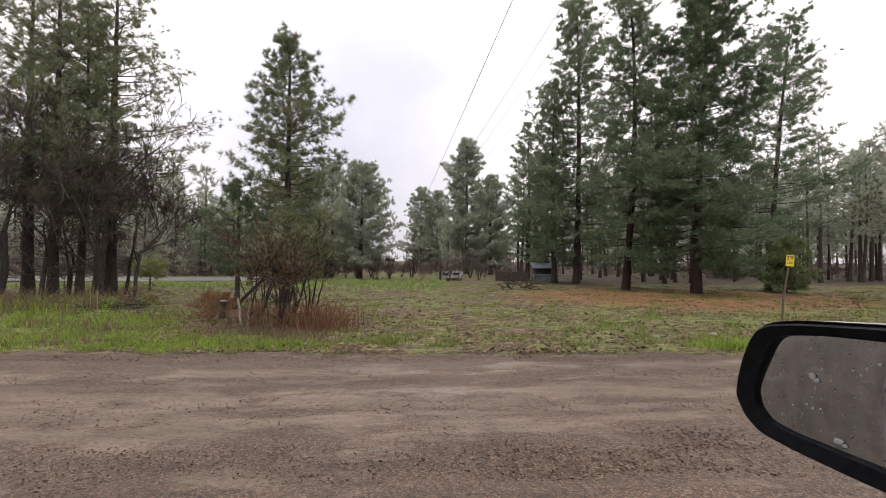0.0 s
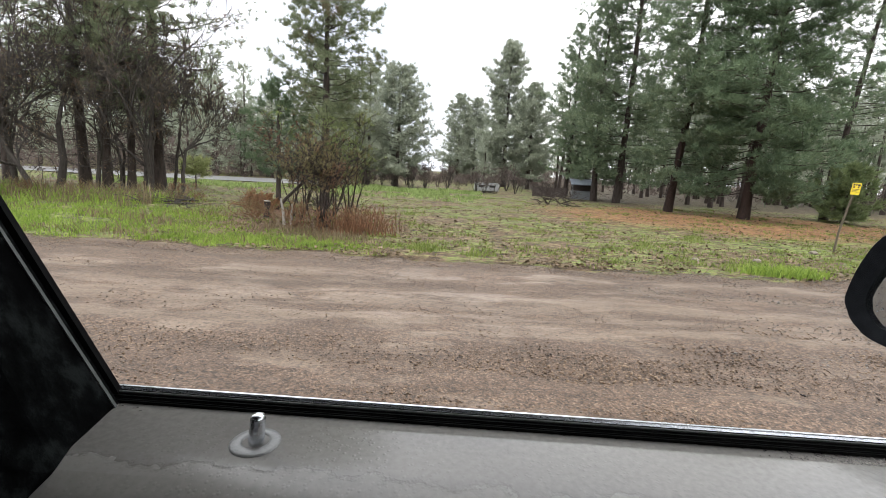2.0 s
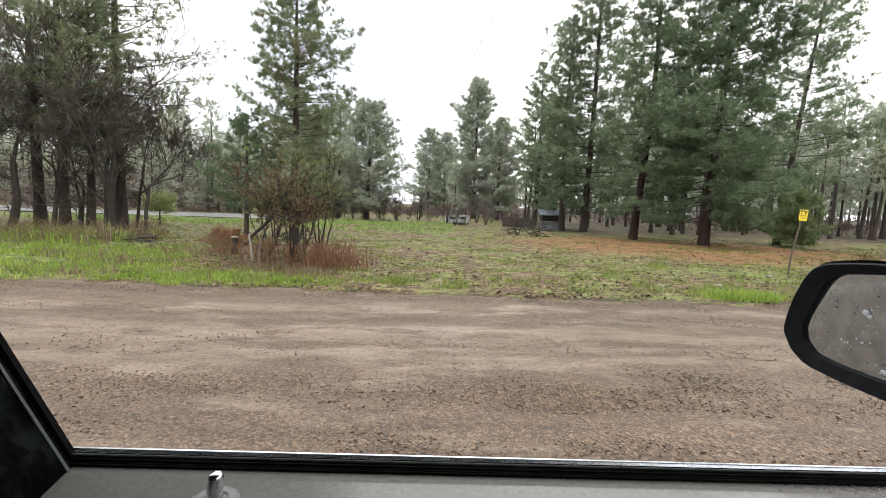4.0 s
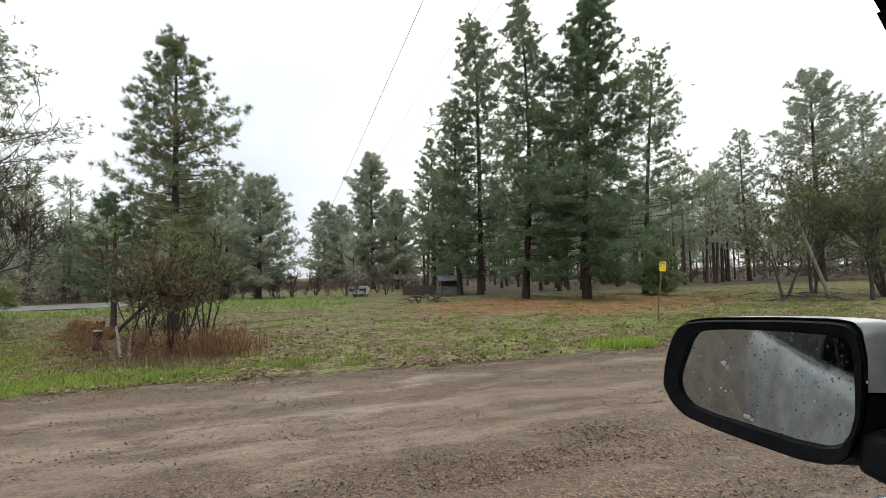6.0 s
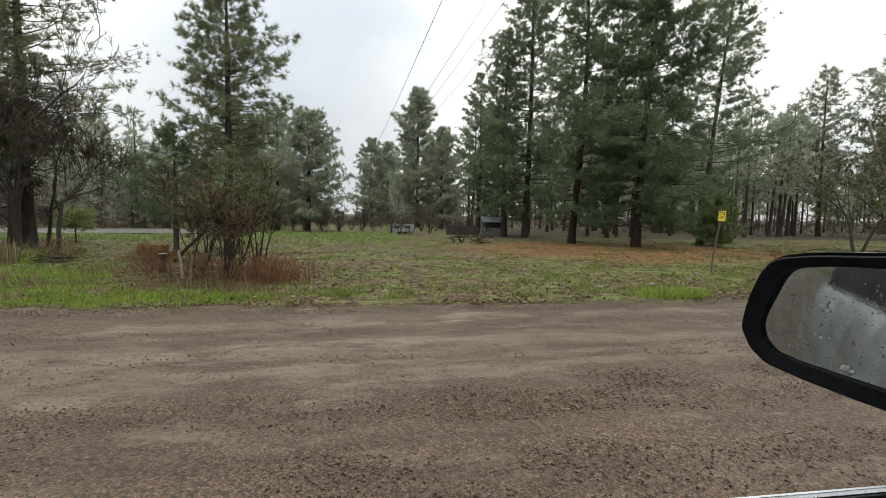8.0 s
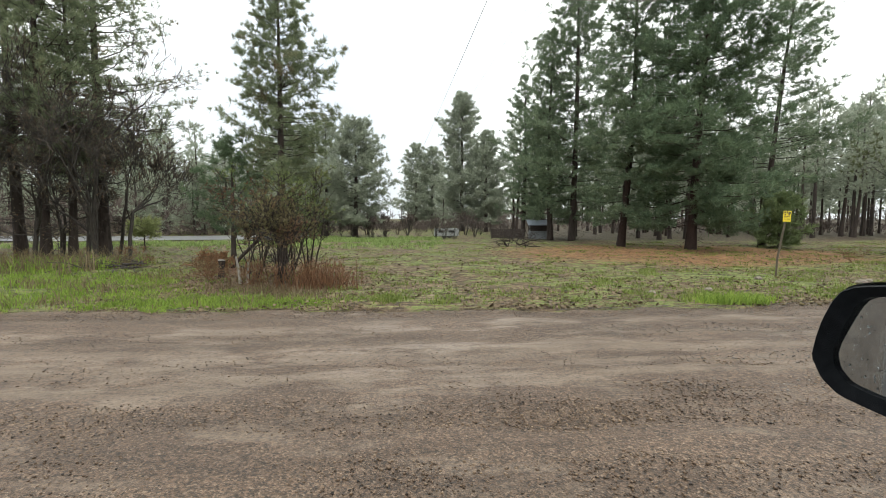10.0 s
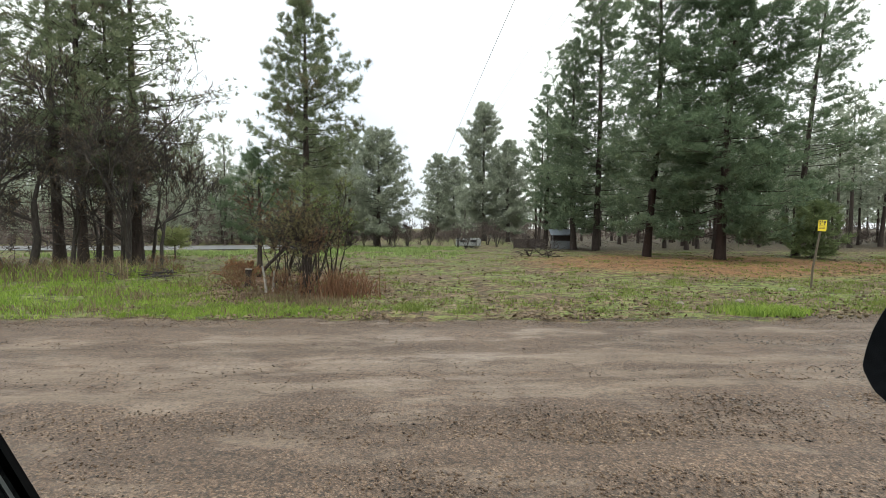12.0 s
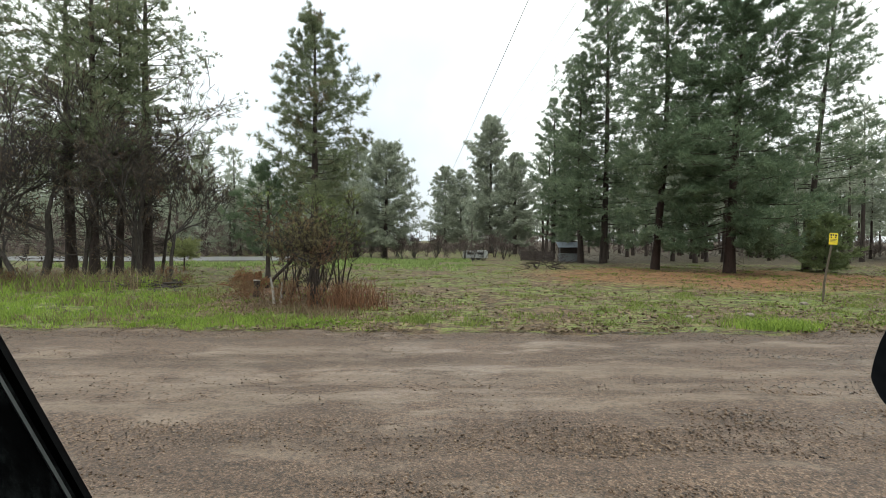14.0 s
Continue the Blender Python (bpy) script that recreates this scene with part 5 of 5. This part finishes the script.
SILVER = wet("silver_car_paint", (0.56, 0.575, 0.585), (0.63, 0.645, 0.655), 0.40, 0.28, 0.25, 5.0, 0.5, 0.3)
TRIM = wet("grey_door_plastic", (0.15, 0.142, 0.13), (0.19, 0.18, 0.165), 0.34, 0.20, 0.0, 38.0, 0.5, 0.0, 0.178)
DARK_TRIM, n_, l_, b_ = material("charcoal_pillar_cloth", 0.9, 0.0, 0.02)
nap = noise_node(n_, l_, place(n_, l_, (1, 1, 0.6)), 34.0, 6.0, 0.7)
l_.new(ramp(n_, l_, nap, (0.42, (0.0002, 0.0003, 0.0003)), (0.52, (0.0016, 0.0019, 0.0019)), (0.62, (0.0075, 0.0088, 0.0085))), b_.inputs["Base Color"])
bump(n_, l_, b_, nap, 0.4, 0.004)
RUBBER = plain("black_rubber", (0.004, 0.004, 0.004), (0.009, 0.009, 0.009), 0.85, 0.0, 30.0, 0.02)
SEAL_GREY = plain("grey_seal_edge", (0.03, 0.033, 0.032), (0.05, 0.053, 0.05), 0.7, 0.0, 30.0)
BLACK_PLASTIC = plain("black_mirror_plastic", (0.005, 0.006, 0.007), (0.010, 0.011, 0.013), 0.38, 0.0, 40.0, 0.08)
GLOSS_BLACK = plain("gloss_black_plastic", (0.004, 0.005, 0.006), (0.010, 0.011, 0.013), 0.30, 0.0, 60.0, 0.06, 0.35)
BRIGHT = plain("bright_metal_trim", (0.55, 0.57, 0.60), (0.68, 0.70, 0.73), 0.25, 1.0, 30.0, 0.5, 0.0)
MIRROR, n_, l_, b_ = material("mirror_glass", 0.03, 1.0)
film = noise_node(n_, l_, place(n_, l_, (1, 1, 0.5)), 60.0, 5.0, 0.6)
l_.new(ramp(n_, l_, film, (0.38, (0.28, 0.30, 0.305)), (0.62, (0.37, 0.395, 0.40))), b_.inputs["Base Color"])
l_.new(ramp(n_, l_, film, (0.42, (0.01, 0.01, 0.01)), (0.70, (0.06, 0.06, 0.06))), b_.inputs["Roughness"])
bump(n_, l_, b_, noise_node(n_, l_, place(n_, l_), 300.0, 2.0), 0.03, 0.0004)
LENS = plain("clear_signal_lens", (0.05, 0.052, 0.055), (0.30, 0.31, 0.32), 0.15, 0.2, 110.0)
WET_WINDOW = wet("wet_tinted_window", (0.008, 0.009, 0.010), (0.02, 0.021, 0.022), 0.6, 0.4, 0.0, 30.0, 0.12)
SLEET = plain("melting_sleet", (0.22, 0.235, 0.245), (0.50, 0.52, 0.53), 0.25, 0.0, 900.0)
BEZEL = plain("dark_grey_bezel", (0.09, 0.09, 0.086), (0.13, 0.13, 0.125), 0.3, 0.0, 40.0)
WATER, n_, l_, b_ = material("rain_water", 0.02, 0.0)
b_.inputs["Transmission Weight"].default_value = 1.0
b_.inputs["IOR"].default_value = 1.33


def run(profile, x0, x1, steps=1, skin=0.02):
    """A panel with the given (y, z) profile, running along x, with some thickness inwards."""
    bm = bmesh.new()
    grid = []
    for k in range(steps + 1):
        x = x0 + (x1 - x0) * k / steps
        grid.append(([bm.verts.new((x, y, z)) for y, z in profile], [bm.verts.new((x, y - skin, z)) for y, z in profile]))
    m = len(profile)
    for k in range(steps):
        for s in (0, 1):
            for j in range(m - 1):
                q = (grid[k][s][j], grid[k][s][j + 1], grid[k + 1][s][j + 1], grid[k + 1][s][j])
                bm.faces.new(q if s else q[::-1])
        for j in (0, m - 1):
            bm.faces.new((grid[k][0][j], grid[k][1][j], grid[k + 1][1][j], grid[k + 1][0][j]))
    for k in (0, steps):
        for j in range(m - 1):
            bm.faces.new((grid[k][0][j], grid[k][1][j], grid[k][1][j + 1], grid[k][0][j + 1]))
    return bm


SIDE = [(0.266, 1.490), (0.285, 1.46), (0.318, 1.38), (0.345, 1.22), (0.358, 1.05), (0.350, 0.90), (0.356, 0.78), (0.335, 0.62), (0.30, 0.48), (0.27, 0.42)]
FACE = Vector((0.543, 0.6145, 0.0))
ACROSS = Vector((0.3535, -0.9354, 0.0))
BACKWARD = Vector((-0.9354, -0.3535, 0.0))
FRAME_LINE = [(0.0, 1.527), (0.004, 1.556), (0.011, 1.585), (0.022, 1.614), (0.033, 1.631), (0.050, 1.640), (0.0885, 1.6464), (0.183, 1.6526), (0.245, 1.654), (0.262, 1.651), (0.270, 1.640), (0.2735, 1.605), (0.271, 1.565), (0.268, 1.535), (0.2627, 1.513), (0.2493, 1.4775), (0.232, 1.461), (0.199, 1.4572), (0.143, 1.463), (0.0854, 1.4704), (0.037, 1.480), (0.014, 1.4984)]
GLASS_LINE = [(0.0288, 1.536), (0.031, 1.552), (0.036, 1.568), (0.050, 1.607), (0.058, 1.620), (0.071, 1.627), (0.1215, 1.633), (0.185, 1.635), (0.240, 1.6345), (0.253, 1.631), (0.259, 1.622), (0.2604, 1.595), (0.2595, 1.562), (0.258, 1.535), (0.251, 1.507), (0.241, 1.489), (0.224, 1.482), (0.19, 1.4815), (0.144, 1.487), (0.080, 1.494), (0.048, 1.5018), (0.0335, 1.518)]



def rounder(line):
    """The closed outline with its corners cut off once."""
    out = []
    for (a, b), (c, d) in zip(line, line[1:] + line[:1]):
        out += [(a * 0.85 + c * 0.15, b * 0.85 + d * 0.15), (a * 0.15 + c * 0.85, b * 0.15 + d * 0.85)]
    return out


FRAME_LINE, GLASS_LINE = rounder(FRAME_LINE), rounder(GLASS_LINE)


def on_face(u, z, depth=0.0, slide=None):
    p = FACE + ACROSS * u
    d = slide if slide is not None else -BACKWARD
    return Vector((p.x + d.x * depth, p.y + d.y * depth, z))


def bridge(bm, rings, close=False):
    vs = [[bm.verts.new(p) for p in r] for r in rings]
    for a, b in zip(vs, vs[1:]):
        for k in range(len(a)):
            j = (k + 1) % len(a)
            bm.faces.new((a[k], a[j], b[j], b[k]))
    if close:
        bm.faces.new(vs[-1])
    return vs


def car():
    c = new("car")
    # outer panels
    door = part("front_door", run(SIDE, -0.355, 0.76, 1), SILVER, c, "wet silver front door skin", True)
    part("rear_door", run(SIDE, -1.26, -0.362, 1), SILVER, c, "wet silver rear door skin", True)
    part("rear_quarter", run(SIDE, -3.3, -1.267, 1), SILVER, c, "wet silver rear quarter", True)
    part("front_wing", run([(y, z - 0.16 * (z > 1.3)) for y, z in SIDE], 0.767, 2.0, 1), SILVER, c, "wet silver front wing", True)
    part("window_glass", prism([(-1.2, 0.262, 1.50), (-0.42, 0.262, 1.50), (-0.46, 0.16, 2.02), (-1.2, 0.16, 2.02)], (0, -0.005, 0)), WET_WINDOW, c, "dark wet rear side window")
    part("window_glass", prism([(-3.1, 0.262, 1.50), (-1.28, 0.262, 1.50), (-1.28, 0.16, 2.02), (-2.8, 0.16, 2.02)], (0, -0.005, 0)), WET_WINDOW, c, "dark wet rear side window")
    part("belt_moulding", box(-3.25, -0.34, 0.258, 0.272, 1.492, 1.506, 0.002), BRIGHT, c, "bright belt moulding")
    for x in (-0.43, -1.24):
        part("pillar_post", prism([(x - 0.03, 0.263, 1.507), (x + 0.03, 0.263, 1.507), (x + 0.03, 0.161, 2.03), (x - 0.03, 0.161, 2.03)], (0, -0.03, 0)), BLACK_PLASTIC, c)
    # window sill of the open front window
    part("sill_moulding", box(-0.335, 0.60, 0.2475, 0.2535, 1.470, 1.5055, 0.002), BRIGHT, c, "bright rain-beaded sill moulding")
    seal = part("sill_seal", box(-0.33, 0.60, 0.2425, 0.247, 1.46, 1.5025, 0.0015), RUBBER, c, "black rubber window seal")
    part("seal_lip", box(-0.33, 0.60, 0.2450, 0.2462, 1.5026, 1.5034, 0.0003), SEAL_GREY, seal, "thin grey lip")
    part("seal_lip", box(-0.33, 0.60, 0.2395, 0.2420, 1.46, 1.4995, 0.001), RUBBER, seal)
    # door trim inside
    trim = part("door_trim", run([(0.2392, 1.4965), (0.197, 1.4952), (0.180, 1.4915), (0.166, 1.484), (0.152, 1.472), (0.141, 1.455), (0.130, 1.42), (0.118, 1.33), (0.11, 0.75)], -0.50, 0.80, 1, 0.012), TRIM, c, "wet grey plastic door trim", True)
    bm = bmesh.new()
    ring = [Vector((math.cos(a * math.pi / 12), math.sin(a * math.pi / 12), 0)) for a in range(24)]
    bridge(bm, [[Vector((-0.176, 0.204, 1.4935)) + q * r * 0.78 + Vector((0, 0, h)) for q in ring] for r, h in ((0.0225, 0.0), (0.0218, 0.0022), (0.0200, 0.0034), (0.0135, 0.0040), (0.0118, 0.0032), (0.0108, 0.0004))], True)
    bezel = part("lock_bezel", bm, BEZEL, trim, "round grey knob bezel", True)
    bm = bmesh.new()
    bridge(bm, [[Vector((-0.176, 0.204, 1.491)) + q * r * 0.85 + Vector((0.0008 * h * 100, 0, h)) for q in ring] for r, h in ((0.0065, 0.0), (0.0063, 0.012), (0.0058, 0.0225), (0.0048, 0.0250), (0.002, 0.0262))], True)
    part("lock_knob", bm, BRIGHT, trim, "chromed door lock knob", True)
    # rear pillar beside the window, slanting back
    part("rear_seal", prism([(-0.301, 0.2485, 1.5), (-0.311, 0.2485, 1.5), (-0.630, 0.2485, 2.07), (-0.620, 0.2485, 2.07)], (0, -0.005, 0)), RUBBER, c, "black rubber window frame seal")
    part("seal_edge", prism([(-0.312, 0.2445, 1.497), (-0.316, 0.2445, 1.497), (-0.635, 0.2445, 2.07), (-0.631, 0.2445, 2.07)], (0, -0.003, 0)), SEAL_GREY, c, "grey edge of the seal")
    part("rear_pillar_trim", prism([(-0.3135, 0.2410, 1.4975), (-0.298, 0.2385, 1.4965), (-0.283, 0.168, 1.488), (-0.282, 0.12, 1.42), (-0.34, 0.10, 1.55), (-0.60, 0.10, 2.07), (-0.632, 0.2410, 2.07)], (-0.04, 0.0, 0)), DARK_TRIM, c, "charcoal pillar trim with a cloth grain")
    part("pillar_welt", prism([(-0.2960, 0.2345, 1.4962), (-0.2955, 0.2318, 1.4958), (-0.6268, 0.2318, 2.07), (-0.6273, 0.2345, 2.07)], (-0.005, 0, 0)), SEAL_GREY, c, "grey welt along the pillar trim")
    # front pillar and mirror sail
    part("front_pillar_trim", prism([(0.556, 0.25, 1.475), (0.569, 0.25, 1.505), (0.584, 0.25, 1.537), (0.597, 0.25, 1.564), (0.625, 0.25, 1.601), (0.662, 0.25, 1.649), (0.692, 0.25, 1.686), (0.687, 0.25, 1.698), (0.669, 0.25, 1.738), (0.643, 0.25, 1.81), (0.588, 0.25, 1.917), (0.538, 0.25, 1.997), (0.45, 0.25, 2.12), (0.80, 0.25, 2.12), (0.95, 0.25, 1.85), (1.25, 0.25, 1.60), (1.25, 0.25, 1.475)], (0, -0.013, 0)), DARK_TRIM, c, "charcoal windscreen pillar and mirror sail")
    part("pillar_seal", prism([(0.684, 0.252, 1.698), (0.666, 0.252, 1.738), (0.640, 0.252, 1.81), (0.585, 0.252, 1.917), (0.535, 0.252, 1.997), (0.547, 0.252, 1.997), (0.597, 0.252, 1.917), (0.652, 0.252, 1.81), (0.678, 0.252, 1.738), (0.696, 0.252, 1.698)], (0, -0.018, 0)), RUBBER, c, "black rubber pillar seal")
    part("sail_strip", prism([(0.643, 0.2365, 1.666), (0.573, 0.2365, 1.511), (0.5755, 0.2365, 1.511), (0.6455, 0.2365, 1.666)], (0, -0.003, 0)), SEAL_GREY, c, "thin grey strip on the mirror sail")
    # the rest of the cabin
    part("roof", box(-2.9, 0.55, -1.27, 0.19, 2.10, 2.15, 0.02, 3), SILVER, c, "silver roof", True)
    part("roof_rail", box(-2.85, 0.50, 0.10, 0.188, 2.04, 2.098, 0.01), BLACK_PLASTIC, c)
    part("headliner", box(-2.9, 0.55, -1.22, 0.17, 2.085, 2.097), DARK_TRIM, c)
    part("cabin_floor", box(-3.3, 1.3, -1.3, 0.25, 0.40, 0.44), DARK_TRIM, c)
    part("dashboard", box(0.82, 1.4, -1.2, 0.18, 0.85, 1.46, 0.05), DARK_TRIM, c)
    part("tail_panel", box(-3.36, -3.30, -1.34, 0.27, 0.42, 1.30, 0.02, 3), SILVER, c, "silver tailgate", True)
    part("nose_panel", prism([(2.0, 0.27, 0.42), (2.09, 0.27, 0.55), (2.10, 0.27, 0.95), (2.04, 0.27, 1.22), (2.0, 0.27, 1.29)], (0, -1.61, 0)), SILVER, c, "silver nose")
    part("bonnet", prism([(2.0, 0.25, 1.292), (1.75, 0.25, 1.335), (1.4, 0.25, 1.36), (1.12, 0.25, 1.37), (1.12, 0.25, 1.345), (1.75, 0.25, 1.305), (2.0, 0.25, 1.26)], (0, -1.57, 0)), SILVER, c, "silver bonnet")
    screen = part("windscreen", prism([(1.13, 0.20, 1.37), (0.56, 0.17, 2.10), (0.56, -1.24, 2.10), (1.13, -1.27, 1.37)], (-0.005, 0, -0.004)), WATER, c, "clear windscreen")
    screen.visible_shadow = False
    part("far_side", box(-3.3, 2.0, -1.36, -1.30, 0.42, 1.30), SILVER, c)
    # unseen opaque panes and seat back, added to dim the cabin
    part("far_windows", box(-3.1, 0.75, -1.335, -1.305, 1.305, 1.95), DARK_GLASS, c, "opaque far side panes, unseen, added to keep light out of the cabin")
    part("rear_window", prism([(-3.31, 0.22, 1.302), (-2.92, 0.16, 2.098), (-2.92, -1.24, 2.098), (-3.31, -1.30, 1.302)], (0.006, 0, 0)), DARK_GLASS, c, "opaque rear pane, unseen, added to keep light out of the cabin")
    part("rear_seat", box(-1.25, -0.95, -1.2, 0.1, 0.6, 1.75, 0.06), DARK_TRIM, c, "charcoal rear seat back, unseen, added to close off the rear")
    part("far_rail", box(-2.6, 0.5, -1.30, -1.25, 1.95, 2.10), DARK_TRIM, c)
    for x in (-2.3, 1.35):
        for y in (0.16, -1.27):
            v, f = tubes([(np.array([[x, y, 0.36], [x, y + 0.005, 0.36], [x, y + 0.03, 0.36], [x, y + 0.15, 0.36], [x, y + 0.175, 0.36]]), np.array([0.22, 0.30, 0.36, 0.36, 0.24]))], 28)
            w = part_mesh("wheel", mesh_of("tyre", v, f, RUBBER, True), c, "black tyre")
            v, f = tubes([(np.array([[x, y + 0.02, 0.36], [x, y + 0.14, 0.36], [x, y + 0.165, 0.36]]), np.array([0.215, 0.215, 0.02]))], 20)
            part_mesh("rim", mesh_of("rim", v, f, BRIGHT, True), w)
    # door mirror
    slide = Vector((0.93, -0.37, 0)).normalized()
    rings = []
    for depth, k in ((0.004, 1.0), (0.035, 1.01), (0.07, 0.97), (0.10, 0.87), (0.125, 0.66), (0.135, 0.35)):
        rings.append([on_face(0.16 + (u - 0.16) * k, 1.562 + (z - 1.562) * k, depth, slide) for u, z in FRAME_LINE])
    n = len(FRAME_LINE)
    low = [k % n for k in range(24, n + 1)]
    high = list(range(0, 25))
    housing_bm = bmesh.new()
    for bmx, keep in ((housing_bm, low),):
        vs = [[bmx.verts.new(r[k]) for k in keep] for r in rings]
        for a, b in zip(vs, vs[1:]):
            for k in range(len(keep) - 1):
                bmx.faces.new((a[k], a[k + 1], b[k + 1], b[k]))
        bmx.faces.new(vs[-1])
    for p in ((0.63, 0.375, 1.462), (0.74, 0.36, 1.442), (0.64, 0.375, 1.522), (0.74, 0.345, 1.512), (0.62, 0.252, 1.445), (0.78, 0.252, 1.44), (0.64, 0.252, 1.508), (0.78, 0.252, 1.508)):
        housing_bm.verts.new(p)
    arm = [v for v in housing_bm.verts if not v.link_faces]
    hull = bmesh.ops.convex_hull(housing_bm, input=arm)["geom"]
    bmesh.ops.bevel(housing_bm, geom=[g for g in hull if isinstance(g, bmesh.types.BMEdge)], offset=0.010, segments=3, profile=0.5, affect="EDGES")
    housing = part("door_mirror", housing_bm, BLACK_PLASTIC, c, "black lower shell and arm of the door mirror", False)
    bm = bmesh.new()
    vs = [[bm.verts.new(r[k] + Vector((0, 0, 0.0045))) for k in high] for r in rings]
    for a, b in zip(vs, vs[1:]):
        for k in range(len(high) - 1):
            bm.faces.new((a[k], a[k + 1], b[k + 1], b[k]))
    bm.faces.new(vs[-1])
    part("mirror_cap", bm, SILVER, housing, "wet silver mirror cap", True)
    bm = bmesh.new()
    bridge(bm, [[on_face(u, z, 0.006) for u, z in FRAME_LINE], [on_face(u, z, -0.004) for u, z in FRAME_LINE],
                [on_face(0.14 + (u - 0.14) * 0.985, 1.56 + (z - 1.56) * 0.98, -0.008) for u, z in FRAME_LINE],
                [on_face(0.14 + (u - 0.14) * 1.02, 1.563 + (z - 1.563) * 1.02, -0.004) for u, z in GLASS_LINE],
                [on_face(u, z, 0.012) for u, z in GLASS_LINE]])
    part("mirror_frame", bm, GLOSS_BLACK, housing, "glossy black mirror surround", False)
    bm = bmesh.new()
    bm.faces.new([bm.verts.new(on_face(u, z, 0.009 + (z - 1.56) * 0.040 + (u - 0.14) * 0.033)) for u, z in GLASS_LINE])
    glass = part("mirror_glass", bm, MIRROR, housing, "rain-spotted mirror glass")
    bm = bmesh.new()
    bmesh.ops.create_cube(bm, size=1.0, matrix=pose(0.690, 0.334, 1.531, 0, 6, -8) @ Matrix.Diagonal((0.056, 0.030, 0.025, 1)))
    bmesh.ops.bevel(bm, geom=bm.edges[:], offset=0.009, segments=3, affect="EDGES")
    part("turn_signal", bm, LENS, housing, "clear turn signal lens", True)
    bm = bmesh.new()
    bmesh.ops.create_icosphere(bm, subdivisions=3, radius=1.0, matrix=pose(0.735, 0.322, 1.518, 0, 10, -8) @ Matrix.Diagonal((0.027, 0.020, 0.011, 1)))
    part("arm_cover", bm, SILVER, housing, "silver cover on the mirror arm", True)
    # rain on the mirror
    rng = R(140)
    bm = bmesh.new()
    drops = 0
    while drops < 1000:
        u, z = rng.uniform(0.02, 0.255), rng.uniform(1.480, 1.636)
        if not (u > 0.03 + abs(z - 1.53) * 0.32 and z > 1.484 and u < 0.256):
            continue
        r = 0.0003 + 0.0015 * rng.uniform(0, 1) ** 6
        m = Matrix.Translation(on_face(u, z, 0.009 + (z - 1.56) * 0.040 + (u - 0.14) * 0.033)) @ Matrix.Diagonal((r, r, r * rng.uniform(1.0, 1.8), 1))
        bmesh.ops.create_icosphere(bm, subdivisions=1, radius=1.0, matrix=m)
        drops += 1
    tagged(part("rain_spatter", bm, WATER, housing, "beads of rain", True), kind="stuff")
    for u, z, r in ((0.098, 1.576, 0.0042), (0.103, 1.571, 0.0034), (0.128, 1.499, 0.0046), (0.135, 1.496, 0.0030), (0.092, 1.537, 0.0015), (0.099, 1.533, 0.0017), (0.108, 1.535, 0.0012), (0.075, 1.531, 0.0010), (0.170, 1.606, 0.0022), (0.200, 1.570, 0.0014), (0.215, 1.540, 0.0018)):
        bm = bmesh.new()
        bmesh.ops.create_icosphere(bm, subdivisions=2, radius=1.0)
        for v in bm.verts:
            v.co *= rng.uniform(0.6, 1.25)
        turn = Matrix((ACROSS, (0, 0, 1), BACKWARD)).transposed().to_4x4()
        lies = on_face(u, z, 0.008 + (z - 1.56) * 0.040 + (u - 0.14) * 0.033)
        bm.transform(Matrix.Translation(lies) @ turn @ Matrix.Diagonal((r * 1.3, r, 0.0003, 1)))
        part("sleet_spot", bm, SLEET, housing, "melting sleet on the glass", True)
    return c


tagged(car(), "wet silver car with its front side window open", "car")
